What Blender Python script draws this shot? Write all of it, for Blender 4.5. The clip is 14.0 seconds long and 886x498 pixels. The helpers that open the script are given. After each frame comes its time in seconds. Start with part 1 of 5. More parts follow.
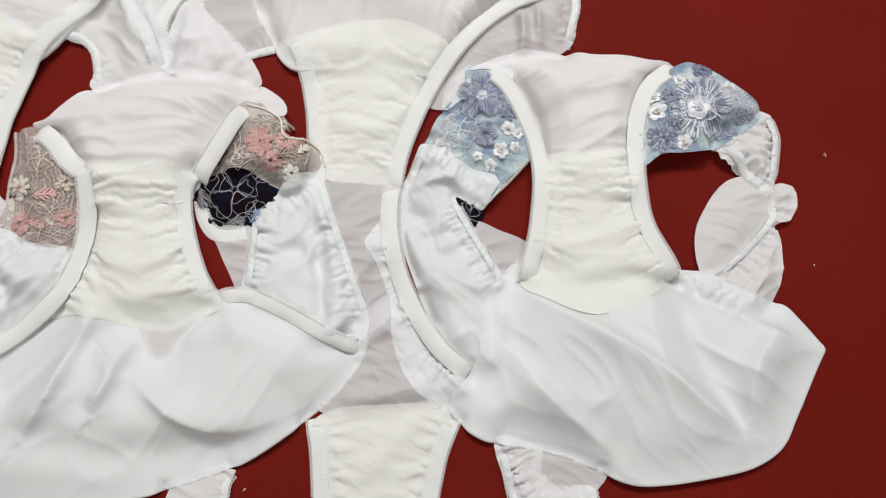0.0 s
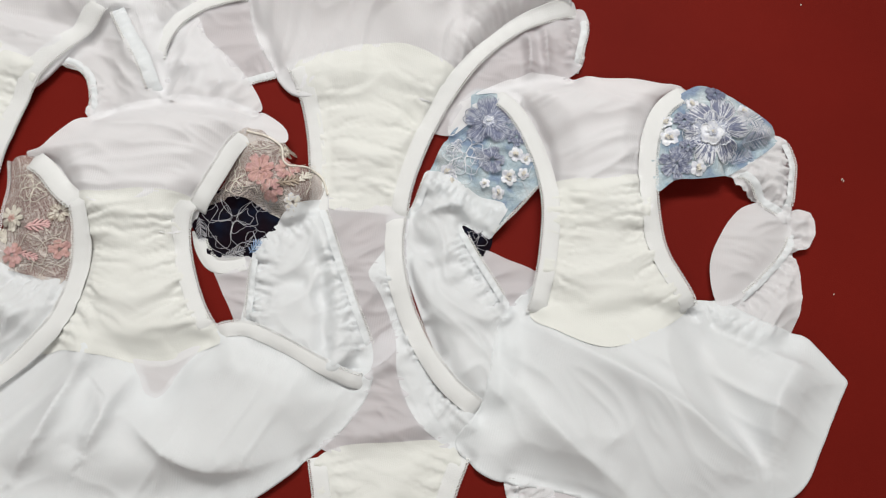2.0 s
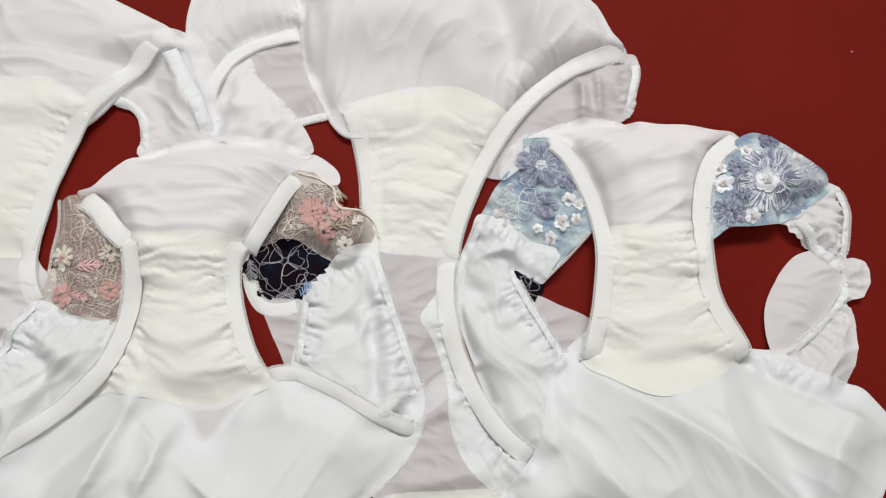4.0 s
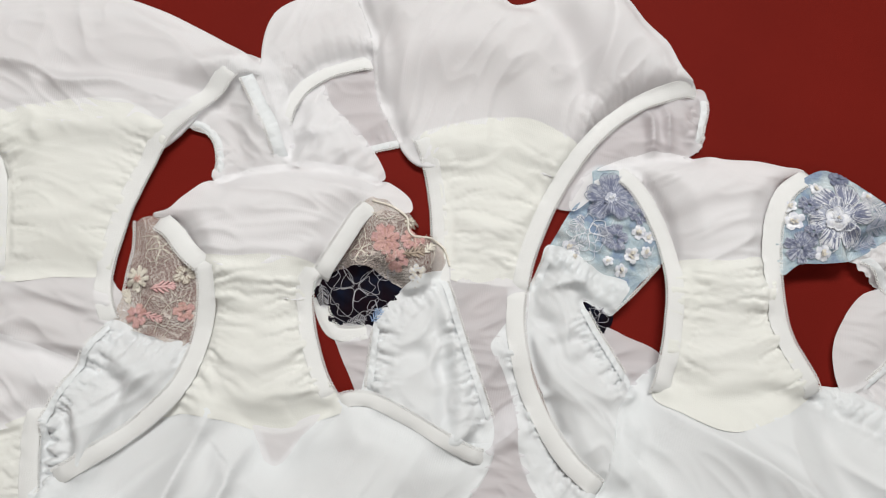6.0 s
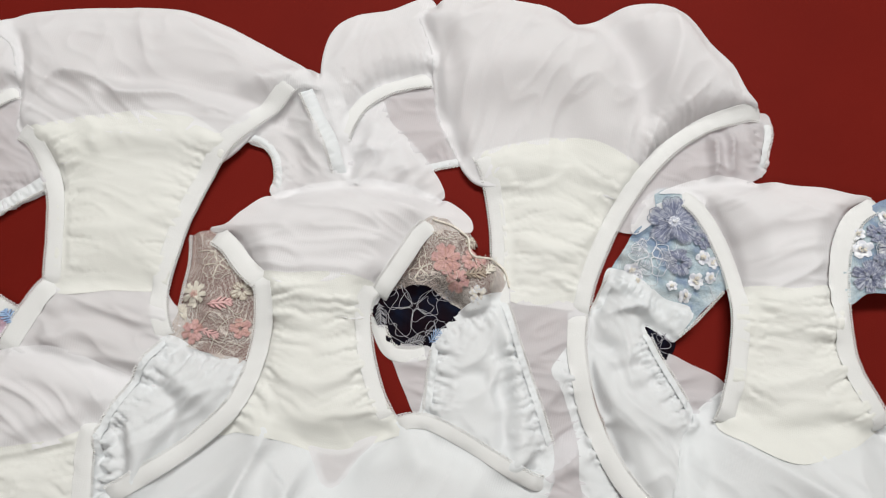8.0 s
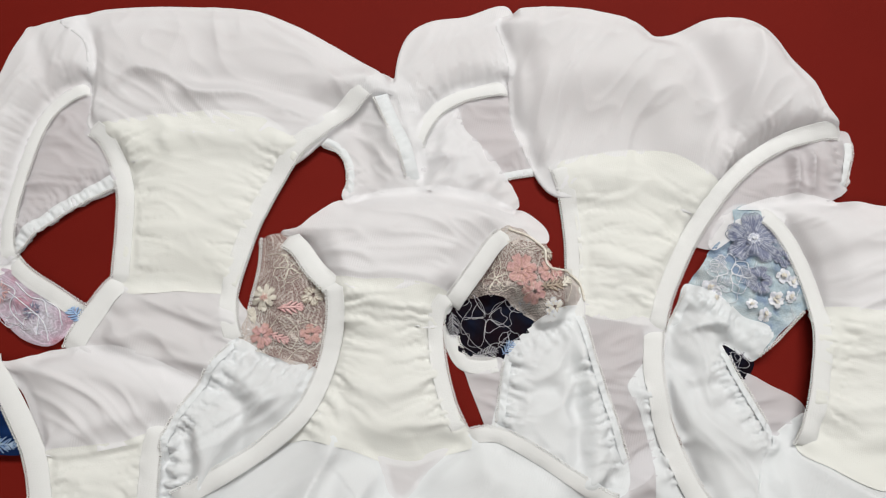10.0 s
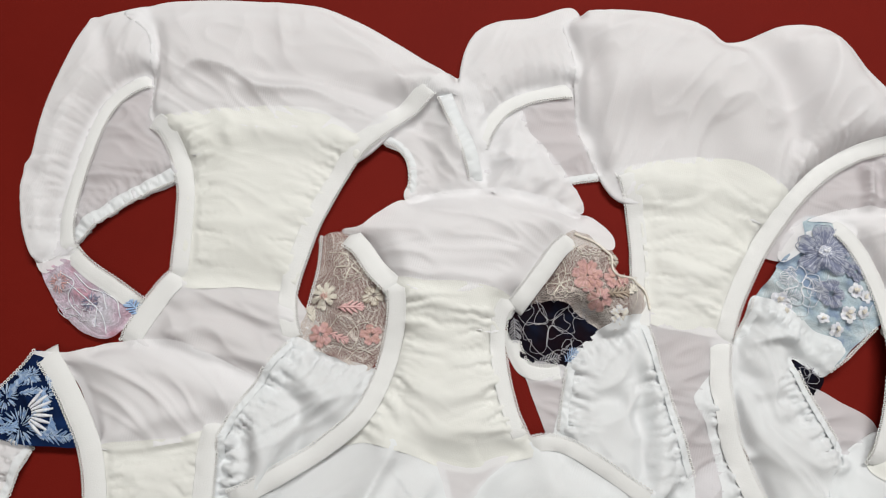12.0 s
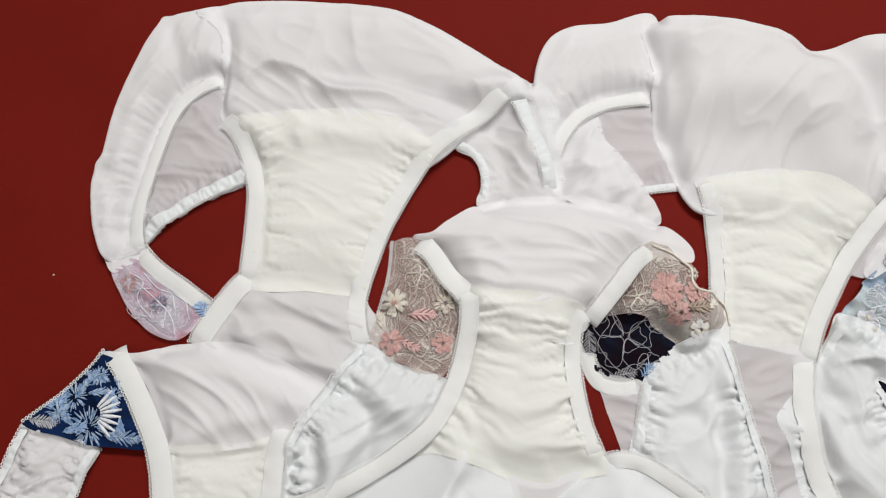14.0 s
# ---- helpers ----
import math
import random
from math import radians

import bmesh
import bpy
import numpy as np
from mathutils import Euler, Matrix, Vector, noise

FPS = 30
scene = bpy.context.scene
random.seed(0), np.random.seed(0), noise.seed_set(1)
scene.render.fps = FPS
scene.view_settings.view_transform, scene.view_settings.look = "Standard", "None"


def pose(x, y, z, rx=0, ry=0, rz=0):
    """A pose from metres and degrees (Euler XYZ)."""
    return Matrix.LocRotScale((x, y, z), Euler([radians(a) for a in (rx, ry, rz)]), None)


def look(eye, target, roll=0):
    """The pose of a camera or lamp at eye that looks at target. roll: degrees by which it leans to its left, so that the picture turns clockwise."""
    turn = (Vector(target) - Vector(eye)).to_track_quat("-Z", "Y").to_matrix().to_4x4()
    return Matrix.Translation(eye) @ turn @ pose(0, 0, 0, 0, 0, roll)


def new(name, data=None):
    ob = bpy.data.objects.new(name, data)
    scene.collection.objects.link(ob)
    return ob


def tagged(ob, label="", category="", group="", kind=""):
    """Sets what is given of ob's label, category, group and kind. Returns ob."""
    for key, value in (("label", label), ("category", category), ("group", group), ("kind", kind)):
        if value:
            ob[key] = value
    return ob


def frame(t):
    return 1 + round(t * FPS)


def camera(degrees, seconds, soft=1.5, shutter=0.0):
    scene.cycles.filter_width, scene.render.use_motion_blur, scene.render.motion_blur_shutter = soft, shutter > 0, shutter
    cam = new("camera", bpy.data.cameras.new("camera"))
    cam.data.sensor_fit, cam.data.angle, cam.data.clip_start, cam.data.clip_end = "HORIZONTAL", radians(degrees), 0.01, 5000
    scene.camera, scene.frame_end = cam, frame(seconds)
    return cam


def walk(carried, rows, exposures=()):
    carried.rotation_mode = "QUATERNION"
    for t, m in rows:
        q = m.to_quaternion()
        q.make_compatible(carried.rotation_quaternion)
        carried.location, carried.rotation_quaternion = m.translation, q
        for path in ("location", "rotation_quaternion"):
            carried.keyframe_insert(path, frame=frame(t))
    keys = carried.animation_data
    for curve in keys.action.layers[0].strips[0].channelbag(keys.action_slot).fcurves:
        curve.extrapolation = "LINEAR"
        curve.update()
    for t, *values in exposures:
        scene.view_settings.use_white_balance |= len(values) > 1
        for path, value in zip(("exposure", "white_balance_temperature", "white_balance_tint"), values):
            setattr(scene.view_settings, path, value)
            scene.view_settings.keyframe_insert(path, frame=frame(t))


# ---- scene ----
from mathutils.geometry import delaunay_2d_cdt as cdt

cam = camera(63.0, 14.0, soft=1.15)
PATH = [
    (0, (-0.0078, 0.0755, 0.4748), (-0.0117, 0.1419, 0.0298), 3.95),
    (0.5, (-0.0046, 0.0741, 0.4684), (-0.0097, 0.1432, 0.0237), 3.04),
    (1, (-0.0040, 0.0782, 0.4610), (-0.0093, 0.1476, 0.0164), 2.99),
    (1.5, (-0.0062, 0.0839, 0.4599), (-0.0113, 0.1553, 0.0156), 3.04),
    (2, (-0.0129, 0.0870, 0.4607), (-0.0183, 0.1625, 0.0172), 2.97),
    (2.5, (-0.0202, 0.0920, 0.4600), (-0.0265, 0.1709, 0.0170), 2.89),
    (3, (-0.0270, 0.0959, 0.4598), (-0.0340, 0.1780, 0.0174), 2.52),
    (5.5, (-0.0818, 0.1025, 0.4647), (-0.0911, 0.1936, 0.0241), 2.98),
    (6, (-0.0904, 0.1036, 0.4667), (-0.1024, 0.1966, 0.0266), 1.80),
    (6.5, (-0.0973, 0.1056, 0.4677), (-0.1105, 0.1989, 0.0277), 1.40),
    (7, (-0.1064, 0.1087, 0.4667), (-0.1204, 0.2034, 0.0270), 1.35),
    (7.5, (-0.1178, 0.1068, 0.4635), (-0.1333, 0.2060, 0.0248), 1.23),
    (8, (-0.1261, 0.1050, 0.4615), (-0.1428, 0.2039, 0.0228), 0.81),
    (10.5, (-0.1809, 0.0945, 0.4525), (-0.2032, 0.2010, 0.0159), 0.86),
    (11, (-0.1906, 0.0932, 0.4525), (-0.2145, 0.1989, 0.0158), 0.48),
    (11.5, (-0.1965, 0.0902, 0.4486), (-0.2231, 0.1977, 0.0124), -0.26),
    (12, (-0.2005, 0.0884, 0.4452), (-0.2297, 0.1962, 0.0093), -1.19),
    (12.5, (-0.2104, 0.0891, 0.4432), (-0.2415, 0.1959, 0.0072), -2.02),
    (13, (-0.2203, 0.0874, 0.4411), (-0.2551, 0.1939, 0.0052), -3.49),
    (13.5, (-0.2279, 0.0852, 0.4398), (-0.2660, 0.1920, 0.0043), -4.53),
    (14, (-0.2326, 0.0849, 0.4373), (-0.2751, 0.1913, 0.0021), -6.30),
]
walk(cam, [(t, look(eye, target, roll)) for t, eye, target, roll in PATH])

# ---------------------------------------------------------------- light
LAMP_WATTS = 10.75


def area_lamp(x, y, z, wide, deep, watts, target, warm=(1.0, 0.992, 0.96)):
    data = bpy.data.lights.new("area_lamp", "AREA")
    data.shape, data.size, data.size_y = "RECTANGLE", wide, deep
    data.energy, data.color = watts, warm
    lamp = new("area_lamp", data)
    lamp.matrix_world = look((x, y, z), target)
    return lamp


# main lamp: stands for the unseen ceiling lights beyond the far side
area_lamp(-0.13, 0.98, 1.48, 0.9, 0.28, LAMP_WATTS * 2.4, (-0.12, 0.15, 0))
# unseen fill lamp, added on the near side to brighten the shaded slopes
area_lamp(0.0, -0.75, 1.60, 1.2, 0.30, LAMP_WATTS * 0.5, (-0.12, 0.15, 0))
world = bpy.data.worlds.new("room_air")
scene.world = world
world.use_nodes = True
world.node_tree.nodes["Background"].inputs[0].default_value = (0.9, 0.95, 1.0, 1)
world.node_tree.nodes["Background"].inputs[1].default_value = 0.22


# ---------------------------------------------------------------- materials
def nodes_of(name):
    m = bpy.data.materials.new(name)
    m.use_nodes = True
    t = m.node_tree
    t.nodes.clear()
    return m, t, t.nodes.new("ShaderNodeOutputMaterial")


def node(t, kind, **inputs):
    n = t.nodes.new(kind)
    for key, value in inputs.items():
        n.inputs[key.replace("_", " ")].default_value = value
    return n


def coords(t, scale=(1, 1, 1), turn=0.0):
    c = t.nodes.new("ShaderNodeTexCoord")
    mp = t.nodes.new("ShaderNodeMapping")
    mp.inputs["Scale"].default_value = scale
    mp.inputs["Rotation"].default_value = (0, 0, radians(turn))
    t.links.new(c.outputs["Object"], mp.inputs["Vector"])
    return mp.outputs["Vector"]


def ramp(t, fac, stops):
    r = t.nodes.new("ShaderNodeValToRGB")
    e = r.color_ramp.elements
    while len(e) < len(stops):
        e.new(0.5)
    for k, (at, col) in zip(e, stops):
        k.position, k.color = at, (*col, 1)
    t.links.new(fac, r.inputs["Fac"])
    return r.outputs["Color"]


def bump(t, height, strength, distance, before=None):
    b = node(t, "ShaderNodeBump", Strength=strength, Distance=distance)
    t.links.new(height, b.inputs["Height"])
    if before is not None:
        t.links.new(before, b.inputs["Normal"])
    return b.outputs["Normal"]


def cloth(name, colour, stain, sheer=0.0, glow=0.25, rough=0.6, rib=1.5, rib_turn=0.0, sheen=0.25, weave=0.15, crinkle=0.14, crease_turn=20.0, rib_depth=0.2):
    """Knitted fabric: soft colour drift, fine ribs and grain, some light through it, and a little see-through."""
    m, t, out = nodes_of(name)
    v = coords(t)
    drift = node(t, "ShaderNodeTexNoise", Scale=14.0, Detail=4.0)
    t.links.new(v, drift.inputs["Vector"])
    col = ramp(t, drift.outputs["Fac"], [(0.3, stain), (0.62, colour)])
    fine = node(t, "ShaderNodeTexNoise", Scale=1400.0, Detail=2.0)
    t.links.new(v, fine.inputs["Vector"])
    ribs = node(t, "ShaderNodeTexWave", Scale=314.0 / rib, Distortion=1.2, Detail=1.0, Detail_Scale=0.2)
    ribs.bands_direction = "X"
    t.links.new(coords(t, turn=rib_turn), ribs.inputs["Vector"])
    patch = node(t, "ShaderNodeTexNoise", Scale=22.0, Detail=2.0)
    t.links.new(v, patch.inputs["Vector"])
    mask = node(t, "ShaderNodeMapRange")
    mask.inputs[1].default_value, mask.inputs[2].default_value = 0.45, 0.65
    t.links.new(patch.outputs["Fac"], mask.inputs[0])
    mul = t.nodes.new("ShaderNodeMath")
    mul.operation = "MULTIPLY"
    t.links.new(ribs.outputs["Fac"], mul.inputs[0])
    t.links.new(mask.outputs[0], mul.inputs[1])
    soft = node(t, "ShaderNodeTexNoise", Scale=95.0, Detail=3.0)
    t.links.new(v, soft.inputs["Vector"])
    n = bump(t, soft.outputs["Fac"], 0.2, 0.0010)
    crease = node(t, "ShaderNodeTexNoise", Scale=70.0, Detail=3.0, Distortion=0.6)
    crease.noise_type = "RIDGED_MULTIFRACTAL"
    t.links.new(coords(t, (0.3, 1.0, 0.6), crease_turn), crease.inputs["Vector"])
    n = bump(t, crease.outputs["Fac"], crinkle, 0.0008, n)
    n = bump(t, fine.outputs["Fac"], weave, 0.0004, n)
    n = bump(t, mul.outputs[0], rib_depth, 0.0003, n)
    p = node(t, "ShaderNodeBsdfPrincipled", Roughness=rough, Sheen_Weight=sheen, Sheen_Roughness=0.4, Specular_IOR_Level=0.22)
    t.links.new(col, p.inputs["Base Color"])
    t.links.new(n, p.inputs["Normal"])
    tr = t.nodes.new("ShaderNodeBsdfTranslucent")
    t.links.new(col, tr.inputs["Color"])
    t.links.new(n, tr.inputs["Normal"])
    mix = node(t, "ShaderNodeMixShader", Fac=glow)
    t.links.new(p.outputs[0], mix.inputs[1])
    t.links.new(tr.outputs[0], mix.inputs[2])
    end = mix.outputs[0]
    if sheer:
        clear = t.nodes.new("ShaderNodeBsdfTransparent")
        through_it = node(t, "ShaderNodeMixShader", Fac=sheer)
        t.links.new(end, through_it.inputs[1])
        t.links.new(clear.outputs[0], through_it.inputs[2])
        end = through_it.outputs[0]
    t.links.new(end, out.inputs[0])
    return m


def net(name, thread, veil, cell=1.3, open_part=0.75, tint=None):
    """Fine tulle: a net of threads, with the holes only lightly veiled."""
    m, t, out = nodes_of(name)
    v = coords(t)
    vor = node(t, "ShaderNodeTexVoronoi", Scale=1000.0 / cell, Randomness=0.35)
    vor.feature = "DISTANCE_TO_EDGE"
    t.links.new(v, vor.inputs["Vector"])
    hole = node(t, "ShaderNodeMapRange")
    hole.inputs[1].default_value, hole.inputs[2].default_value = 0.05, 0.16
    hole.inputs[4].default_value = open_part
    t.links.new(vor.outputs["Distance"], hole.inputs[0])
    drift = node(t, "ShaderNodeTexNoise", Scale=60.0, Detail=3.0)
    t.links.new(v, drift.inputs["Vector"])
    col = ramp(t, drift.outputs["Fac"], [(0.38, veil), (0.5, thread), (0.66, tint or thread)])
    p = node(t, "ShaderNodeBsdfPrincipled", Roughness=0.8, Specular_IOR_Level=0.06)
    t.links.new(col, p.inputs["Base Color"])
    clear = t.nodes.new("ShaderNodeBsdfTransparent")
    mix = t.nodes.new("ShaderNodeMixShader")
    t.links.new(hole.outputs[0], mix.inputs[0])
    t.links.new(p.outputs[0], mix.inputs[1])
    t.links.new(clear.outputs[0], mix.inputs[2])
    t.links.new(mix.outputs[0], out.inputs[0])
    return m


def yarn(name, colour, other, gloss=0.4, scale=420.0):
    """Embroidery thread: satin gloss, with strands that differ a little."""
    m, t, out = nodes_of(name)
    v = coords(t)
    a = node(t, "ShaderNodeTexNoise", Scale=scale, Detail=3.0)
    t.links.new(v, a.inputs["Vector"])
    col = ramp(t, a.outputs["Fac"], [(0.38, other), (0.6, colour)])
    n = bump(t, a.outputs["Fac"], 0.5, 0.0005)
    p = node(t, "ShaderNodeBsdfPrincipled", Roughness=gloss, Sheen_Weight=0.05)
    t.links.new(col, p.inputs["Base Color"])
    t.links.new(n, p.inputs["Normal"])
    t.links.new(p.outputs[0], out.inputs[0])
    return m


def plain(name, colour, other, scale, rough, relief, fine_scale):
    m, t, out = nodes_of(name)
    v = coords(t)
    a = node(t, "ShaderNodeTexNoise", Scale=scale, Detail=5.0)
    t.links.new(v, a.inputs["Vector"])
    col = ramp(t, a.outputs["Fac"], [(0.35, other), (0.65, colour)])
    b = node(t, "ShaderNodeTexNoise", Scale=fine_scale, Detail=4.0)
    t.links.new(v, b.inputs["Vector"])
    n = bump(t, b.outputs["Fac"], 0.3, relief)
    p = node(t, "ShaderNodeBsdfPrincipled", Roughness=rough, Specular_IOR_Level=0.08)
    t.links.new(col, p.inputs["Base Color"])
    t.links.new(n, p.inputs["Normal"])
    t.links.new(p.outputs[0], out.inputs[0])
    return m


RED = plain("red_leathercloth", (0.150, 0.0084, 0.0047), (0.134, 0.0074, 0.0042), 9.0, 0.7, 0.0003, 900.0)
WALL = plain("wall_paint", (0.68, 0.67, 0.65), (0.65, 0.64, 0.62), 3.0, 0.8, 0.001, 60.0)
FLOOR = plain("floor_vinyl", (0.35, 0.33, 0.30), (0.30, 0.28, 0.26), 5.0, 0.6, 0.001, 80.0)
WHITE = (0.955, 0.955, 0.975)
SHEER = cloth("sheer_tricot", WHITE, (0.92, 0.92, 0.935), sheer=0.08, glow=0.28, rough=0.68, sheen=0.12)
THIN = cloth("thin_tricot", (0.93, 0.925, 0.94), (0.905, 0.90, 0.92), sheer=0.10, glow=0.27, rough=0.68, sheen=0.12)
VEIL = cloth("veil_tricot", (0.92, 0.91, 0.935), (0.89, 0.88, 0.91), sheer=0.22, glow=0.30, rough=0.68, sheen=0.12)
DOUBLE = cloth("doubled_tricot", (0.955, 0.955, 0.975), (0.94, 0.935, 0.955), sheer=0.06, glow=0.25, rough=0.68, sheen=0.12, crinkle=0.18, crease_turn=-8)
SATIN = cloth("satin_tricot", (0.885, 0.91, 0.925), (0.865, 0.89, 0.91), sheer=0.02, glow=0.22, rough=0.58, sheen=0.12, rib_turn=8, crinkle=0.12, crease_turn=-50)
COTTON = cloth("cotton_knit", (0.835, 0.84, 0.805), (0.815, 0.82, 0.775), glow=0.12, rough=0.85, rib=1.2, rib_depth=0.1, weave=0.3)
ELASTIC = cloth("elastic_knit", (0.83, 0.835, 0.83), (0.81, 0.815, 0.81), glow=0.12, rough=0.75, weave=0.35, rib_depth=0.08)
PICOT = yarn("picot_yarn", (0.86, 0.86, 0.85), (0.80, 0.80, 0.79), 0.6)
BLUE_NET = net("pale_blue_net", (0.42, 0.52, 0.58), (0.24, 0.32, 0.45), tint=(0.64, 0.71, 0.74), cell=0.9, open_part=0.25)
PINK_NET = net("beige_net", (0.60, 0.53, 0.49), (0.50, 0.43, 0.40), tint=(0.70, 0.65, 0.61), cell=0.85, open_part=0.8)
INK_NET = net("ink_net", (0.006, 0.004, 0.008), (0.008, 0.003, 0.006), tint=(0.005, 0.008, 0.020), open_part=0.02)
NAVY_NET = net("navy_net", (0.004, 0.014, 0.055), (0.003, 0.009, 0.035), tint=(0.006, 0.022, 0.085), open_part=0.02)
LILAC_NET = net("lilac_net", (0.62, 0.50, 0.60), (0.60, 0.34, 0.42), tint=(0.70, 0.68, 0.76), cell=0.6, open_part=0.55)
T_WHITE = yarn("white_thread", (0.80, 0.81, 0.84), (0.60, 0.62, 0.70))
T_LILAC = yarn("lilac_thread", (0.25, 0.27, 0.37), (0.15, 0.17, 0.27))
T_PALE = yarn("pale_lilac_thread", (0.50, 0.53, 0.61), (0.34, 0.37, 0.48))
T_PINK = yarn("pink_thread", (0.62, 0.38, 0.33), (0.50, 0.29, 0.25))
T_ROSE = yarn("rose_thread", (0.72, 0.46, 0.45), (0.60, 0.35, 0.35))
T_CREAM = yarn("cream_thread", (0.80, 0.76, 0.68), (0.66, 0.61, 0.53))
T_TAUPE = yarn("taupe_thread", (0.40, 0.32, 0.25), (0.30, 0.24, 0.19))
T_SILVER = yarn("silver_thread", (0.55, 0.55, 0.58), (0.35, 0.35, 0.40))
T_SKY = yarn("sky_thread", (0.35, 0.50, 0.72), (0.22, 0.34, 0.58))
T_MIST = yarn("mist_blue_thread", (0.42, 0.53, 0.68), (0.14, 0.25, 0.47))

# ---------------------------------------------------------------- embroidery
def tube(line, radius, closed=False, sides=5):
    """Vertices and faces of a round thread along a line of points in metres."""
    n = len(line)
    t = np.roll(line, -1, 0) - np.roll(line, 1, 0) if closed else np.gradient(line, axis=0)
    t = t / (np.linalg.norm(t, axis=1)[:, None] + 1e-12)
    a = np.cross(t, (0, 0, 1.0))
    a = a / (np.linalg.norm(a, axis=1)[:, None] + 1e-12)
    b = np.cross(a, t)
    v, f = [], []
    for i in range(n):
        for k in range(sides):
            w = 2 * math.pi * k / sides
            v.append(line[i] + radius * (math.cos(w) * a[i] + math.sin(w) * b[i]))
    for i in range(n if closed else n - 1):
        for k in range(sides):
            p, q = i * sides, (i + 1) % n * sides
            f.append((p + k, q + k, q + (k + 1) % sides, p + (k + 1) % sides))
    return v, f


def add(into, some):
    at = len(into[0])
    into[0].extend(some[0])
    into[1].extend(tuple(at + i for i in face) for face in some[1])


def on_cloth(xy, over=0.0003):
    xy = np.asarray(xy)
    return np.column_stack([xy, RELIEF.top(xy[:, 0], xy[:, 1]) + over])


def cords(parent, curves, material, radius=0.00035, name="thread_outline", label=""):
    """Fine threads laid over the lace along curves given in centimetres."""
    got = ([], [])
    for points, closed in curves:
        add(got, tube(on_cloth(spline(points, closed, 0.0012), 0.0003), radius, closed))
    return tagged(part(name, *got, material, parent, label), kind="stuff")


def petal_radius(w, petals, depth, turn, seed):
    lobe = abs(math.cos((w - turn) * petals / 2)) ** 0.55
    return 1 - depth + depth * lobe + 0.07 * noise.noise(Vector((math.cos(w) * 2.5, math.sin(w) * 2.5, seed)))


def flower(parent, at, r, petals, body, tips, heart, turn=0.0, depth=0.35, outline=None, squash=1.0):
    """An embroidered flower: satin stitches that run outward, paler tips, a cord round it and knots in the middle."""
    (cx, cy), r = at[0], r / 100
    cx, cy = cx / 100, cy / 100
    seed = cx * 170 + cy * 90
    cols = max(40, int(2 * math.pi * r / 0.0006))
    rings = 7
    xy, z = [], []
    for g in range(rings + 1):
        for i in range(cols):
            w = 2 * math.pi * i / cols
            rr = r * petal_radius(w, petals, depth, turn, seed) * (0.12 + 0.88 * g / rings)
            if g == rings:
                rr *= 1 + random.uniform(-0.08, 0.06)
            xy.append((cx + rr * math.cos(w), cy + squash * rr * math.sin(w)))
            lobe = abs(math.cos((w - turn) * petals / 2))
            z.append(0.0001 + 0.0005 * math.sin(math.pi * min(1, 0.15 + g / rings * 0.8)) * (0.35 + 0.65 * lobe) + (0.00018 if i % 2 else -0.00018))
    v = on_cloth(xy, 0.0)
    soft = v[:, 2].reshape(rings + 1, cols)
    for _ in range(3):
        soft = (np.roll(soft, 1, 1) + soft + np.roll(soft, -1, 1)) / 3
    v[:, 2] = np.maximum(soft.ravel(), v[:, 2]) + np.array(z)
    faces, which = [], []
    for g in range(rings):
        for i in range(cols):
            k = (i + 1) % cols
            faces.append((g * cols + i, (g + 1) * cols + i, (g + 1) * cols + k, g * cols + k))
            pale = random.random() < (0.0, 0.08, 0.15, 0.22, 0.32, 0.5, 0.7)[g]
            which.append(1 if pale else 0)
    ob = part("embroidered_flower", v, faces, body, parent)
    ob.data.materials.append(tips)
    ob.data.polygons.foreach_set("material_index", which)
    RELIEF.lay(v)
    if outline:
        rim = v[-cols:][:: max(1, cols // 90)]
        part("outline_cord", *tube(rim + np.array([0, 0, 0.0002]), 0.0004, True), outline, ob)
    knots = ([], [])
    for _ in range(int(4 + r * 800)):
        w, q = random.uniform(0, 6.28), r * 0.30 * math.sqrt(random.random())
        p = np.array([cx + q * math.cos(w), cy + squash * q * math.sin(w)])
        p = np.append(p, RELIEF.top(p[0], p[1]) + 0.0003)
        size = min(0.16 * r, random.uniform(0.0006, 0.0010))
        turn_k = random.uniform(0, 3)
        line = np.array([p + size * np.array([math.cos(turn_k + s), math.sin(turn_k + s), 0.25]) for s in np.linspace(0, 4.4, 8)])
        add(knots, tube(line, min(0.0004, 0.06 * r), False, 5))
    tagged(part("flower_heart", *knots, heart, ob), kind="stuff")
    return ob


